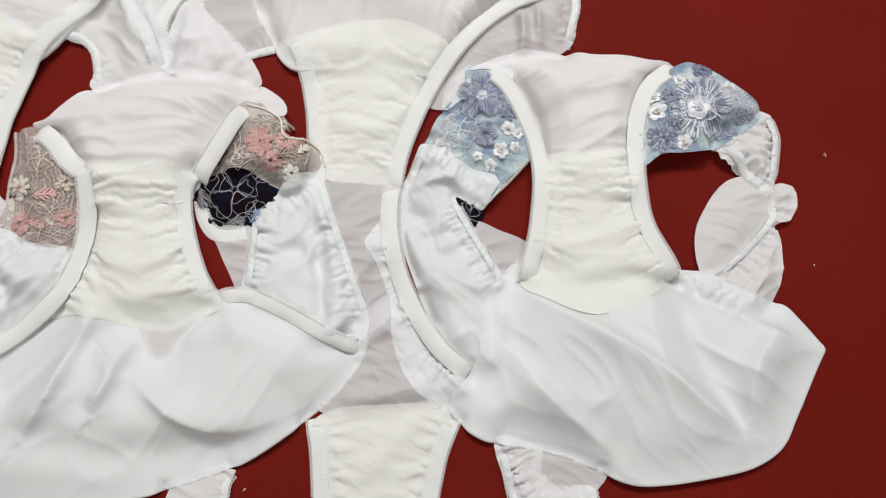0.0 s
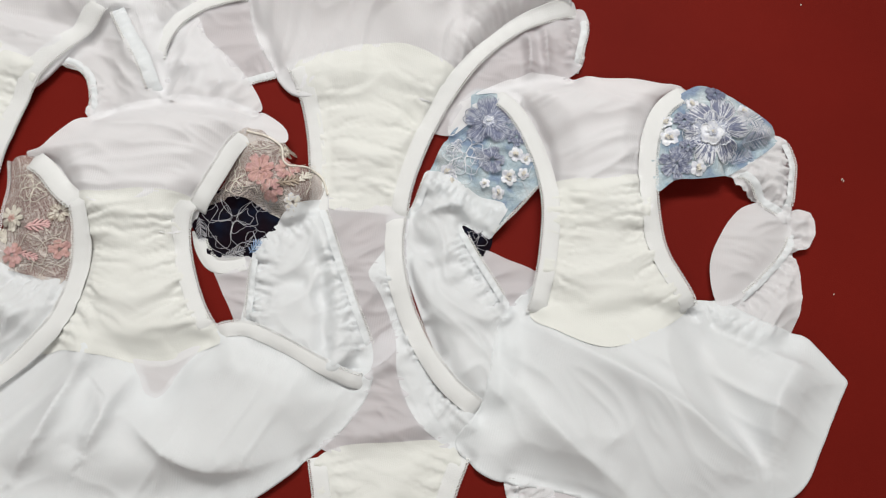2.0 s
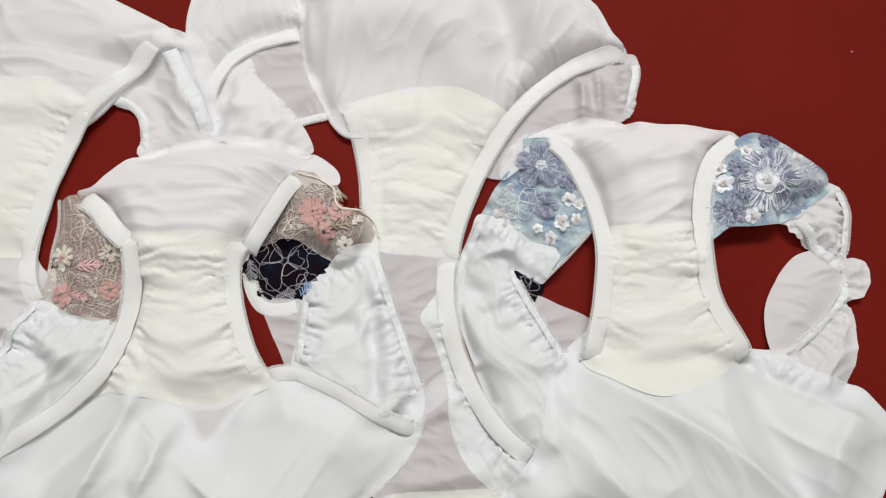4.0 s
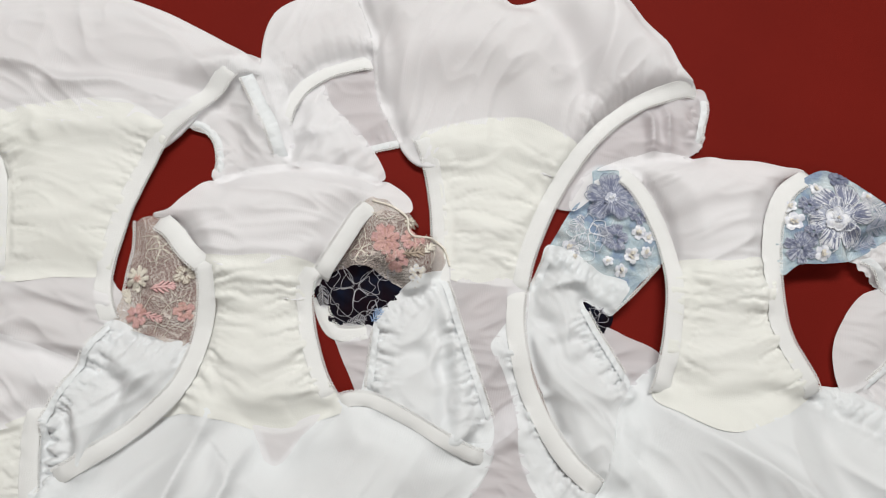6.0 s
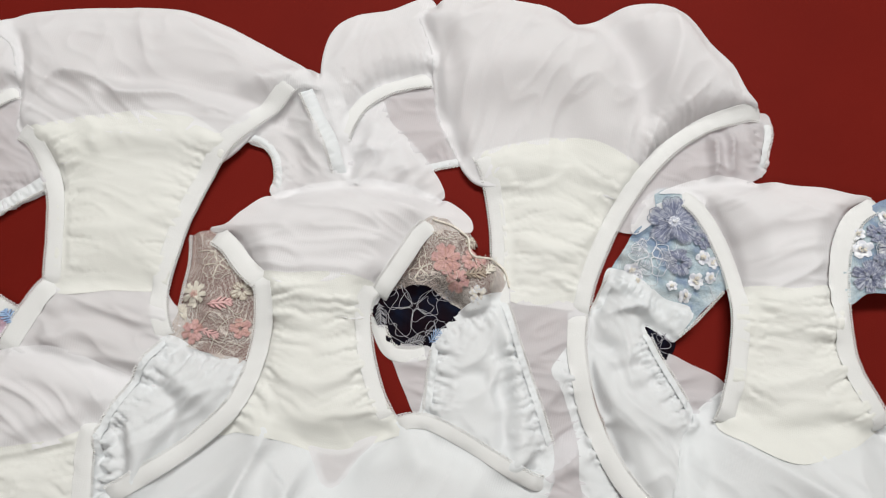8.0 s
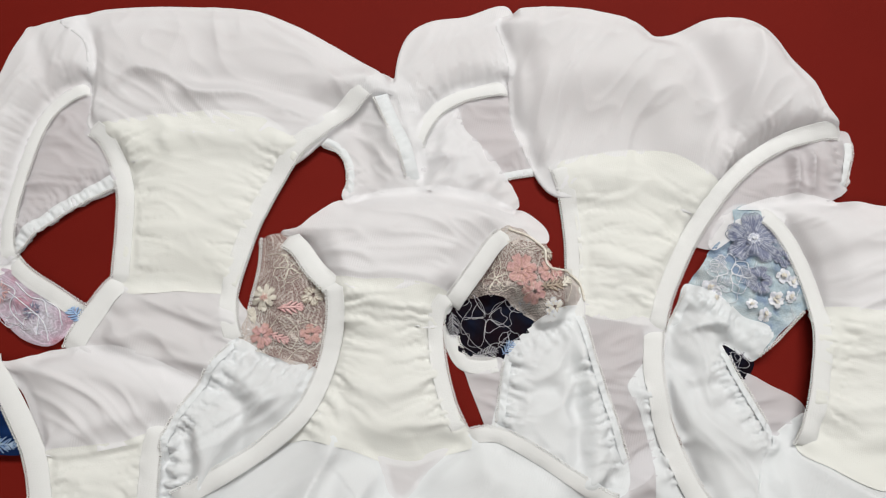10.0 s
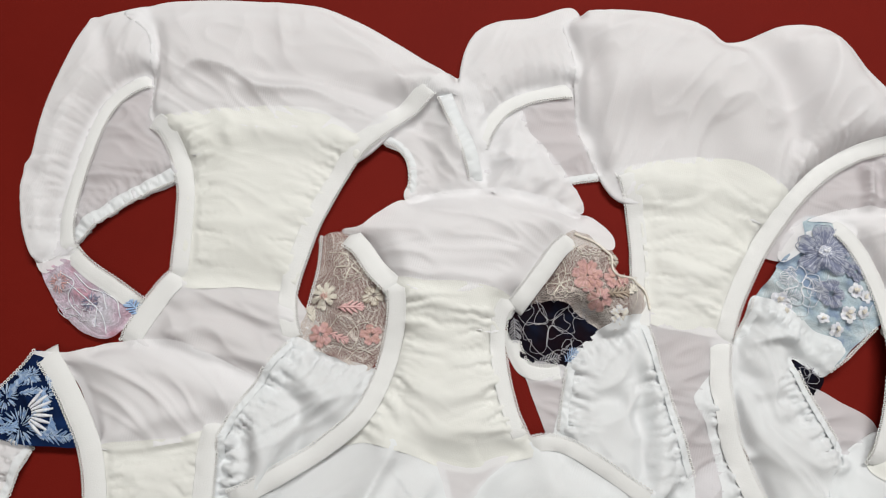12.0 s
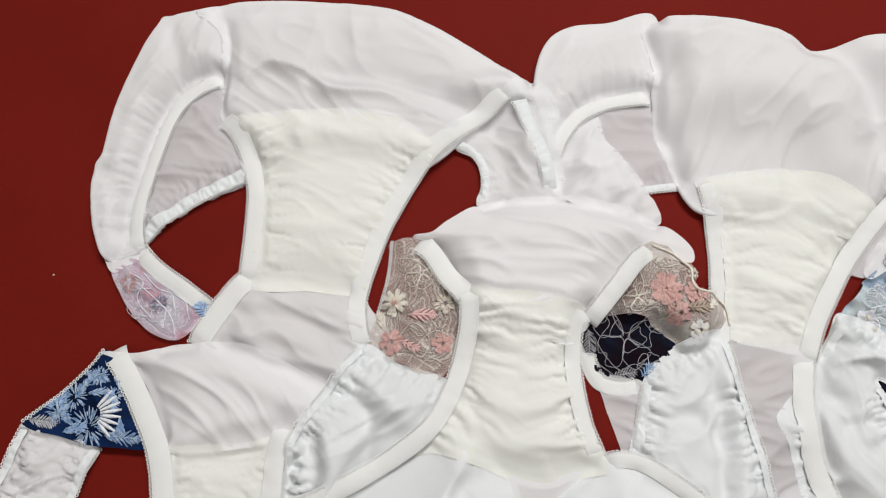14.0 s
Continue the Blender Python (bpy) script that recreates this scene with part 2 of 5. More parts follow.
def thread_flower(parent, at, r, petals, inks, turn=0.0, tiers=3, wide=0.46, fine=0.0):
    """A flower of satin stitch: tiers of rounded petals, each a fan of single threads with paler ends, edged with a cord."""
    cx, cy = at[0]
    body, tips, edge = inks[0], inks[1], inks[-1]
    fine = fine or (0.00040 if r > 1 else 0.00030)

    def spot(q, w):
        return cx + q * math.cos(w), cy + q * math.sin(w)

    for tier in range(tiers):
        reach = r * (1 - 0.33 * tier)
        dark, pale, rims = [], [], []
        for k in range(petals):
            mid = turn + tier * 0.55 + 2 * math.pi * k / petals + random.uniform(-0.12, 0.12)
            spread = wide * 2 * math.pi / petals * random.uniform(0.88, 1.08)
            long = reach * random.uniform(0.88, 1.05)
            count = max(6, int(2 * spread * reach / 100 / fine * 0.75))
            for i in range(count):
                u = 2 * (i + 0.5) / count - 1
                w = mid + spread * u
                out = long * (0.5 + 0.5 * math.sqrt(1 - u * u)) * (1 - 0.08 * math.cos(3 * u)) * random.uniform(0.96, 1.03)
                start, split = 0.25 * long * random.uniform(0.8, 1.2), out * random.uniform(0.68, 0.9)
                (dark if random.random() < 0.68 else pale).append((*spot(start, mid + 0.75 * spread * u), *spot(out * 0.97, w)))
                if random.random() < 0.8:
                    pale.append((*spot(split, w), *spot(out, w)))
            rims.append(([spot(long * far, mid + spread * u) for far, u in ((0.3, -0.5), (0.56, -1), (0.85, -0.72), (0.99, -0.3), (0.94, 0.0), (1.0, 0.32), (0.85, 0.74), (0.56, 1), (0.3, 0.5))], False))
        stitches(parent, dark, body, "embroidered_petals", fine * 1.7)
        stitches(parent, pale, tips, "embroidered_petals", fine * 1.4)
        if r > 1.25:
            cords(parent, rims, edge, fine * 0.5, "petal_edge")
        ring = np.linspace(0, 6.28, 40)
        RELIEF.lay(on_cloth([(cx / 100 + reach / 100 * q * math.cos(w), cy / 100 + reach / 100 * q * math.sin(w)) for q in (0.2, 0.45, 0.7) for w in ring], 0.0002))


def scribble(parent, box_cm, count, material, radius=0.0002, size=0.5):
    """Loose loops of fine thread wandering over a piece of lace."""
    x0, y0, x1, y1 = box_cm
    curves = []
    for _ in range(count):
        x, y, w = random.uniform(x0, x1), random.uniform(y0, y1), random.uniform(0, 6.28)
        pts = []
        for k in range(6):
            pts.append((x, y))
            w += random.uniform(-1.3, 1.3)
            x, y = min(x1, max(x0, x + size * math.cos(w))), min(y1, max(y0, y + size * math.sin(w)))
        if len({(round(p, 2), round(q, 2)) for p, q in pts}) == 6:
            curves.append((pts, False))
    return cords(parent, curves, material, radius)


def outline_flower(at, r, petals, turn=0.0, wild=0.12):
    """Closed curves, in centimetres, of the petals of a flower drawn in thread, and a smaller one within each."""
    cx, cy = at[0]
    curves = []
    for k in range(petals):
        w = turn + 2 * math.pi * k / petals
        for grow in (1.0, 0.62):
            pts = []
            for far, wide in ((0.12, 0.0), (0.45, 0.33), (0.8, 0.46), (1.02, 0.22), (0.94, 0.0), (1.02, -0.22), (0.8, -0.46), (0.45, -0.33)):
                far, wide = far * r * grow * random.uniform(1 - wild, 1 + wild), wide * r * grow * random.uniform(1 - wild, 1 + wild) * 1.1
                pts.append((cx + far * math.cos(w) - wide * math.sin(w), cy + far * math.sin(w) + wide * math.cos(w)))
            curves.append((pts, True))
            if k % 2:
                break
    return curves


def stitches(parent, strokes, material, name="embroidered_leaf", width=0.0011):
    """Straight satin stitches from point to point (cm), each a thread that tapers at both ends."""
    got = ([], [])
    for x0, y0, x1, y1 in strokes:
        s = np.linspace(0, 1, 7)[:, None]
        xy = np.array([[x0, y0]]) / 100 * (1 - s) + np.array([[x1, y1]]) / 100 * s
        line = on_cloth(xy, 0.0003 + random.uniform(-0.0001, 0.00025))
        v, f = tube(line, 1.0, False, 5)
        v = np.array(v).reshape(7, 5, 3)
        fat = width / 2 * (0.35 + 0.65 * np.sin(math.pi * np.clip(s[:, 0], 0.08, 0.92)))
        v = line[:, None] + (v - line[:, None]) * fat[:, None, None] * np.array([1, 1, 0.6])
        add(got, (list(v.reshape(-1, 3)), f))
    return tagged(part(name, *got, material, parent), kind="stuff")


def feather(at, long, turn, pairs=9, spread=0.55, splay=50):
    """Strokes of a feathery leaf: a midrib with barbs on both sides."""
    x, y = at[0]
    w = radians(turn)
    out = []
    for k in range(pairs):
        u = (k + 0.5) / pairs
        px, py = x + long * u * math.cos(w), y + long * u * math.sin(w)
        size = long * spread * math.sin(math.pi * (0.15 + 0.75 * u)) * random.uniform(0.8, 1.15)
        for sign in (-1, 1):
            h = w + sign * radians(splay + random.uniform(-9, 9))
            out.append((px, py, px + size * math.cos(h), py + size * math.sin(h)))
    out.append((x, y, x + long * 1.1 * math.cos(w), y + long * 1.1 * math.sin(w)))
    return out


def fan(at, r0, r1, start, stop, count):
    x, y = at[0]
    out = []
    for k in range(count):
        w = radians(start + (stop - start) * k / (count - 1))
        out.append((x + r0 * math.cos(w), y + r0 * math.sin(w), x + r1 * math.cos(w), y + r1 * math.sin(w)))
    return out


def burst(at, r, count):
    """Short strokes that run outward from a centre, uneven in length, as of a chrysanthemum."""
    x, y = at[0]
    out = []
    for k in range(count):
        w = 2 * math.pi * k / count + random.uniform(-0.12, 0.12)
        a, b = r * random.uniform(0.12, 0.55), r * random.uniform(0.65, 1.05)
        out.append((x + a * math.cos(w), y + a * math.sin(w), x + b * math.cos(w), y + b * math.sin(w)))
    return out

# ---------------------------------------------------------------- tools for cloth
def part(name, verts, faces, material, parent, label="", thick=0.0):
    me = bpy.data.meshes.new(name)
    me.from_pydata([tuple(map(float, v)) for v in verts], [], faces)
    me.polygons.foreach_set("use_smooth", [True] * len(me.polygons))
    me.materials.append(material)
    ob = new(name, me)
    ob.parent = parent
    if thick:
        mod = ob.modifiers.new("thickness", "SOLIDIFY")
        mod.thickness, mod.offset = thick, -1
    if label:
        tagged(ob, label)
    return ob


def spline(points, closed=False, step=0.003):
    """A smooth curve through points in centimetres, resampled at even steps, in metres."""
    p = np.array(points, float) / 100
    p = np.vstack([p[-2:], p, p[:3]]) if closed else np.vstack([2 * p[0] - p[1], p, 2 * p[-1] - p[-2]])
    s = np.r_[0, np.cumsum(np.sqrt(np.linalg.norm(np.diff(p, axis=0), axis=1)) + 1e-6)]
    tan = (p[2:] - p[:-2]) / (s[2:] - s[:-2])[:, None]
    out = []
    for i in range(1, len(p) - 2):
        h = s[i + 1] - s[i]
        u = np.linspace(0, 1, 24, endpoint=False)[:, None]
        m0 = tan[i - 1] * h
        m1 = tan[i] * h
        out.append((2 * u**3 - 3 * u**2 + 1) * p[i] + (u**3 - 2 * u**2 + u) * m0 + (3 * u**2 - 2 * u**3) * p[i + 1] + (u**3 - u**2) * m1)
    if closed:
        out = out[1:-1]
    line = np.vstack(out + ([out[0][:1]] if closed else [p[-2:-1]]))
    far = np.r_[0, np.cumsum(np.linalg.norm(np.diff(line, axis=0), axis=1))]
    n = max(4, int(round(far[-1] / step)))
    at = np.linspace(0, far[-1], n + 1)
    got = np.stack([np.interp(at, far, line[:, k]) for k in range(line.shape[1])], 1)
    return got[:-1] if closed else got


def inside(poly, q):
    x, y = q[:, 0], q[:, 1]
    hit = np.zeros(len(q), bool)
    for (x0, y0), (x1, y1) in zip(poly, np.roll(poly, -1, 0)):
        cross = (y0 > y) != (y1 > y)
        hit ^= cross & (x < (x1 - x0) * (y - y0) / (y1 - y0 + 1e-12) + x0)
    return hit


def nearest(line, q):
    """The distance from each point to a sampled curve, and the length along the curve there."""
    far = np.r_[0, np.cumsum(np.linalg.norm(np.diff(line, axis=0), axis=1))]
    d, s = np.empty(len(q)), np.empty(len(q))
    for k in range(0, len(q), 2000):
        g = np.linalg.norm(q[k : k + 2000, None] - line[None], axis=2)
        j = g.argmin(1)
        d[k : k + 2000], s[k : k + 2000] = g[np.arange(len(j)), j], far[j]
    return d, s


class Relief:
    """The height of what lies on the table so far, so that each next cloth drapes over it."""

    def __init__(self):
        self.x0, self.y0, self.cell = -0.62, -0.12, 0.001
        self.h = np.zeros((920, 580))
        self.soft, self.stale = self.h, False

    def index(self, x, y):
        i = np.clip(((x - self.x0) / self.cell).astype(int), 1, self.h.shape[0] - 2)
        j = np.clip(((y - self.y0) / self.cell).astype(int), 1, self.h.shape[1] - 2)
        return i, j

    def top(self, x, y):
        """The height at places, a little softened."""
        if self.stale:
            h = self.h
            grown = np.max([np.roll(np.roll(h, p, 0), q, 1) for p in (-1, 0, 1) for q in (-1, 0, 1)], 0)
            self.soft = np.mean([np.roll(np.roll(grown, p, 0), q, 1) for p in (-1, 0, 1) for q in (-1, 0, 1)], 0)
            self.soft = np.maximum(self.soft, h)
            self.stale = False
        u, v = (np.asarray(x) - self.x0) / self.cell - 0.5, (np.asarray(y) - self.y0) / self.cell - 0.5
        i = np.clip(np.floor(u).astype(int), 0, self.h.shape[0] - 2)
        j = np.clip(np.floor(v).astype(int), 0, self.h.shape[1] - 2)
        u, v, s = np.clip(u - i, 0, 1), np.clip(v - j, 0, 1), self.soft
        return (s[i, j] * (1 - u) + s[i + 1, j] * u) * (1 - v) + (s[i, j + 1] * (1 - u) + s[i + 1, j + 1] * u) * v

    def lay(self, p):
        i, j = self.index(p[:, 0], p[:, 1])
        np.maximum.at(self.h, (i, j), p[:, 2])
        self.stale = True


RELIEF = Relief()


def wobble(q, scale, seed):
    return np.array([noise.noise(Vector((x * scale, y * scale, seed))) for x, y in q])


def creases(xy, scale, stretch, flow, seed):
    """Soft ridges of crumpled cloth, drawn out along the flow."""
    c, w = math.cos(radians(flow)), math.sin(radians(flow))
    out = np.empty(len(xy))
    for i, (x, y) in enumerate(xy):
        bend = 0.5 * noise.noise(Vector((x * scale * 0.35, y * scale * 0.35, seed + 31)))
        a, b = (x * c + y * w) * scale / stretch + bend, (y * c - x * w) * scale + 1.6 * bend
        n0 = noise.noise(Vector((a, b, seed)))
        n1 = noise.noise(Vector((a * 2.1 + 5, b * 2.1, seed + 4)))
        out[i] = 0.8 * (1 - min(1, abs(n0) * 2.8)) ** 1.5 + 0.45 * (1 - min(1, abs(n1) * 2.8)) ** 1.5 - 0.4 + 0.5 * n0
    return out


def sheet(parent, name, points, material, lift=0.4, puff=0.4, rim=1.2, folds=(), gathers=(), wrinkle=(0.08, 30), label="", gap=0.03, grain=0.0015, thick=0.0, keep=5, crumple=0.17, flow=0.0, stretch=3.0, size=55.0, under=False, tuck=None, slope=None):
    """A piece of cloth with the outline points (cm), its edge lift cm above the table and its middle puff cm above that.
    folds: (points, width, height); gathers: (points, height, spacing, reach), all cm; wrinkle: height in cm, and waves per metre;
    crumple, flow, stretch, size: height in cm, direction, length and density of the creases; under: the rim is a fold that turns back beneath;
    tuck: (points, reach) of an end that lies flat under another cloth; slope: (from, to, height in cm) by which it stands higher at one end."""
    edge = spline(points, True, grain)
    lo, hi = edge.min(0), edge.max(0)
    rows = []
    for r, y in enumerate(np.arange(lo[1], hi[1], grain * 0.87)):
        xs = np.arange(lo[0] + (r % 2) * grain / 2, hi[0], grain)
        rows.append(np.stack([xs, np.full(len(xs), y)], 1))
    q = np.vstack(rows)
    q = q[inside(edge, q)]
    q = q[nearest(edge, q)[0] > grain * 0.6]
    ring = np.vstack([edge, edge[:1]])
    n = len(edge)
    got = cdt([Vector(v) for v in np.vstack([edge, q])], [(i, (i + 1) % n) for i in range(n)], [], 1, 1e-6)
    xy = np.array([tuple(v) for v in got[0]])
    tris = [tuple(f) for f in got[2]]
    d = nearest(ring, xy)[0]
    u = np.clip(d / (1.7 * rim / 100), 0, 1)
    lift, puff = (1.1 * lift, 0.85 * puff) if under else (lift, 0.75 * puff)
    crumple = crumple if material is COTTON else 1.5 * crumple
    # where the rim lies on another cloth it sinks onto it; where it hangs free it keeps its height
    tangent = np.roll(edge, -1, 0) - np.roll(edge, 1, 0)
    area = np.sum(edge[:, 0] * np.roll(edge[:, 1], -1) - np.roll(edge[:, 0], -1) * edge[:, 1])
    inward = np.stack([-tangent[:, 1], tangent[:, 0]], 1) / (np.linalg.norm(tangent, axis=1)[:, None] + 1e-9) * np.sign(area)
    past = edge - inward * 0.006
    free = (RELIEF.top(past[:, 0], past[:, 1]) < 0.0015).astype(float)
    for _ in range(6):
        free = (np.roll(free, 1) + free + np.roll(free, -1)) / 3
    nearby = np.concatenate([np.linalg.norm(xy[k : k + 2000, None] - edge[None], axis=2).argmin(1) for k in range(0, len(xy), 2000)])
    loose = free[nearby] * (1 - u) + u
    turn = np.clip(d / 0.0025, 0, 1)
    steep, gentle = np.sqrt(1 - (1 - turn) ** 2), u * u * (3 - 2 * u)
    rise = (0.2 * steep + 0.8 * gentle) * free[nearby] + gentle * (1 - free[nearby]) if under else gentle
    z = (lift * (0.1 + 0.9 * loose) + puff * rise) / 100
    if slope:
        (ax, ay), (bx, by), more = slope
        k = np.clip(((xy[:, 0] * 100 - ax) * (bx - ax) + (xy[:, 1] * 100 - ay) * (by - ay)) / ((bx - ax) ** 2 + (by - ay) ** 2), 0, 1)
        z = z + more / 100 * k * k * (3 - 2 * k)
    seed = (len(name) * 7 + abs(lo[0]) * 900) % 97
    ridges = np.zeros(len(xy))
    for line, wide, high in folds:
        way = spline(line, False, 0.002)
        k = nearest(way, xy)[0] / (wide / 100)
        if high < 0.6:
            z = z + 1.3 * high / 100 * np.exp(-k * k)
            continue
        # a standing fold: steep on the right of its way, gentle on its left, and lower towards its ends
        at = np.concatenate([np.linalg.norm(xy[i : i + 2000, None] - way[None], axis=2).argmin(1) for i in range(0, len(xy), 2000)])
        ahead = np.gradient(way, axis=0)[at]
        left = ahead[:, 0] * (xy[:, 1] - way[at, 1]) - ahead[:, 1] * (xy[:, 0] - way[at, 0]) > 0
        k = np.where(left, k / 1.5, k / 0.55)
        taper = np.sin(math.pi * np.clip((at + 0.5) / len(way), 0.06, 0.94)) ** 0.6
        ridges = ridges + 1.15 * high / 100 * taper * np.exp(-np.abs(k) ** 1.35)
    z = z + wrinkle[0] / 100 * wobble(xy, wrinkle[1], seed) * (0.35 + 0.65 * u)
    pairs = np.array([(f[a], f[(a + 1) % 3]) for f in tris for a in range(3)])
    count = np.bincount(pairs.ravel(), minlength=len(xy)) + 1e-9
    floor_z = RELIEF.top(xy[:, 0], xy[:, 1]) + gap / 100 * (0.2 + 0.8 * u)
    z = np.maximum(z, floor_z)
    for _ in range(2 * keep):
        mean = (np.bincount(pairs[:, 0], z[pairs[:, 1]], len(xy)) + np.bincount(pairs[:, 1], z[pairs[:, 0]], len(xy))) / count
        z = np.maximum(0.4 * z + 0.6 * mean, floor_z)
    z = z + ridges * np.clip(u * 1.6, 0, 1)
    if crumple:
        z = np.maximum(z + crumple / 100 * creases(xy, size, stretch, flow, seed) * (0.25 + 0.75 * u), floor_z - 0.0003)
    for line, high, gap_s, reach in gathers:
        k, s = nearest(spline(line, False, 0.0015), xy)
        k = k * 100
        w = np.empty(len(k))
        for i, (a, b) in enumerate(zip(s * 100, k)):
            if b > 2.5 * reach:
                w[i] = 0
                continue
            a = a + 0.25 * noise.noise(Vector((a * 0.8, b * 0.9, seed + 2)))
            n0 = noise.noise(Vector((a / gap_s * 1.25, b / reach * 0.5, seed)))
            n1 = noise.noise(Vector((a / gap_s * 2.6, b / reach * 0.7, seed + 9)))
            w[i] = min(1, abs(n0) * 3.0) - 0.45 + 0.55 * (min(1, abs(n1) * 3.0) - 0.45) * math.exp(-1.2 * b / reach)
        z = np.maximum(z + high / 100 * (0.8 if material is COTTON else 1.05) * w * np.exp(-((k / reach) ** 2)) * np.clip(k / 0.45, 0.1, 1), floor_z - 0.0004)
    if tuck:
        k = np.clip(nearest(spline(tuck[0], False, 0.002), xy)[0] / (tuck[1] / 100), 0, 1)
        z = floor_z + np.maximum(z - floor_z, 0) * k * k * (3 - 2 * k)
    # where the rim rests on another cloth it runs out flush with it
    k = np.clip(d / 0.009, 0, 1)
    settle = (1 - k * k * (3 - 2 * k)) * np.clip(1.5 - 2 * free[nearby], 0, 1)
    z = np.maximum(z - settle * (np.clip(z - floor_z, 0, 0.004) + 0.0004), 0.0003)
    v = np.column_stack([xy, z])
    f = np.array(tris)
    RELIEF.lay(np.vstack([v, v[f].mean(1), (v[pairs[:, 0]] + v[pairs[:, 1]]) / 2]))
    if under:
        at, turns = len(v), ((-0.0009, 0.10), (-0.0012, 0.28), (0.0004, 0.6), (0.005, 0.9), (0.011, 0.97))
        old = list(range(n))
        for into, down in turns:
            v = np.vstack([v, np.column_stack([edge + inward * (into * np.clip(free * 2 - 1, 0.02, 1))[:, None], np.where(free > 0.5, np.maximum(0.0006, v[:n, 2] * (1 - down)), v[:n, 2] - 0.0002 - 0.0004 * down)])])
            row = list(range(at, at + n))
            for i in range(n):
                k = (i + 1) % n
                tris.append((old[i], row[i], row[k], old[k]) if area > 0 else (old[k], row[k], row[i], old[i]))
            old, at = row, at + n
    ob = part(name, v, tris, material, parent, label, thick)
    return ob


def band(parent, points, width=1.05, picot="left", lift=0.4, ruffle=0.05, label="", name="elastic_band", gap=0.02, material=None, loops=True, shift=0.0, pucker=1.9):
    """A knitted elastic along points (cm), with a row of small picot loops along one side (seen along its way)."""
    pace = 0.0011 if ruffle > 0.1 else 0.0022
    line = spline(points, False, pace)
    t = np.gradient(line, axis=0)
    t /= np.linalg.norm(t, axis=1)[:, None]
    side = np.stack([-t[:, 1], t[:, 0]], 1)
    line = line + side * (shift / 100)
    across = np.array([-0.5, -0.46, -0.25, 0, 0.25, 0.46, 0.5])
    dome = np.array([-0.02, 0.0, 0.008, 0.01, 0.008, 0.0, -0.02]) / 100
    # the sewn side lies flush with the cloth
    sewn = np.array([0, 0, 0, 0, 0.35, 0.9, 1.0] if picot == "right" else [1.0, 0.9, 0.35, 0, 0, 0, 0])
    n, k = len(line), len(across)
    s = np.arange(n) * pace * 100
    ripple = np.array([[noise.noise(Vector((a * pucker, 3.1 + 0.9 * w, n % 13))) for w in across] for a in s])
    if ruffle > 0.1:
        ripple = (1 - np.minimum(1, np.abs(ripple) * 2.6)) - 0.35
    ripple = ripple * ruffle
    wide = width / 100 * (1 + 0.05 * np.array([noise.noise(Vector((a * 0.6, 1.7, n % 7))) for a in s]))
    xy = line[:, None] + side[:, None] * (across[None, :, None] * wide[:, None, None])
    bed = RELIEF.top(xy[..., 0], xy[..., 1])
    crest = np.pad(bed.max(1), 6, mode="edge")
    crest = np.mean([crest[i : i + n] for i in range(13)], 0) + 0.0012
    z = np.maximum(np.minimum(lift / 100, crest)[:, None], bed + gap / 100)
    for _ in range(5):
        soft = np.pad(z, ((2, 2), (0, 0)), mode="edge")
        soft = (soft[:-4] + soft[1:-3] + soft[2:-2] + soft[3:-1] + soft[4:]) / 5
        flat = np.pad(soft, ((0, 0), (1, 1)), mode="edge")
        z = np.maximum((flat[:, :-2] + flat[:, 1:-1] + flat[:, 2:]) / 3, z - 0.0005)
    z = z + dome[None] + ripple / 100 * (1 - 1.2 * np.abs(across)[None] if ruffle > 0.1 else 0.4 + np.abs(across)[None])
    if loops:
        z = z - sewn[None] * np.clip(z - bed - 0.00005, 0, 0.0022)
    ends = np.minimum(np.arange(n), np.arange(n)[::-1]) * pace
    z = np.maximum(z - 0.005 * (1 - np.clip(ends / 0.008, 0, 1))[:, None] ** 1.5, 0.0005)
    top = np.concatenate([xy, z[..., None]], 2)
    low = top.copy()
    low[..., 2] -= 0.0003
    v = np.vstack([top.reshape(-1, 3), low.reshape(-1, 3)])
    f, o = [], n * k
    for i in range(n - 1):
        for j in range(k - 1):
            a = i * k + j
            f.append((a, a + k, a + k + 1, a + 1))
            f.append((o + a, o + a + 1, o + a + k + 1, o + a + k))
        a, b = i * k, i * k + k - 1
        f.append((a, o + a, o + a + k, a + k))
        f.append((b, b + k, o + b + k, o + b))
    for j in range(k - 1):
        a, b = j, (n - 1) * k + j
        f.append((a, a + 1, o + a + 1, o + a))
        f.append((b, o + b, o + b + 1, b + 1))
    RELIEF.lay(np.vstack([top.reshape(-1, 3), ((top[1:] + top[:-1]) / 2).reshape(-1, 3), ((top[:, 1:] + top[:, :-1]) / 2).reshape(-1, 3), ((top[1:, 1:] + top[:-1, :-1]) / 2).reshape(-1, 3)]))
    ob = part(name, v, f, material or ELASTIC, parent, label)
    if loops:
        j = k - 1 if picot == "left" else 0
        picots(ob, top[:, j], side if picot == "left" else -side)
    return ob


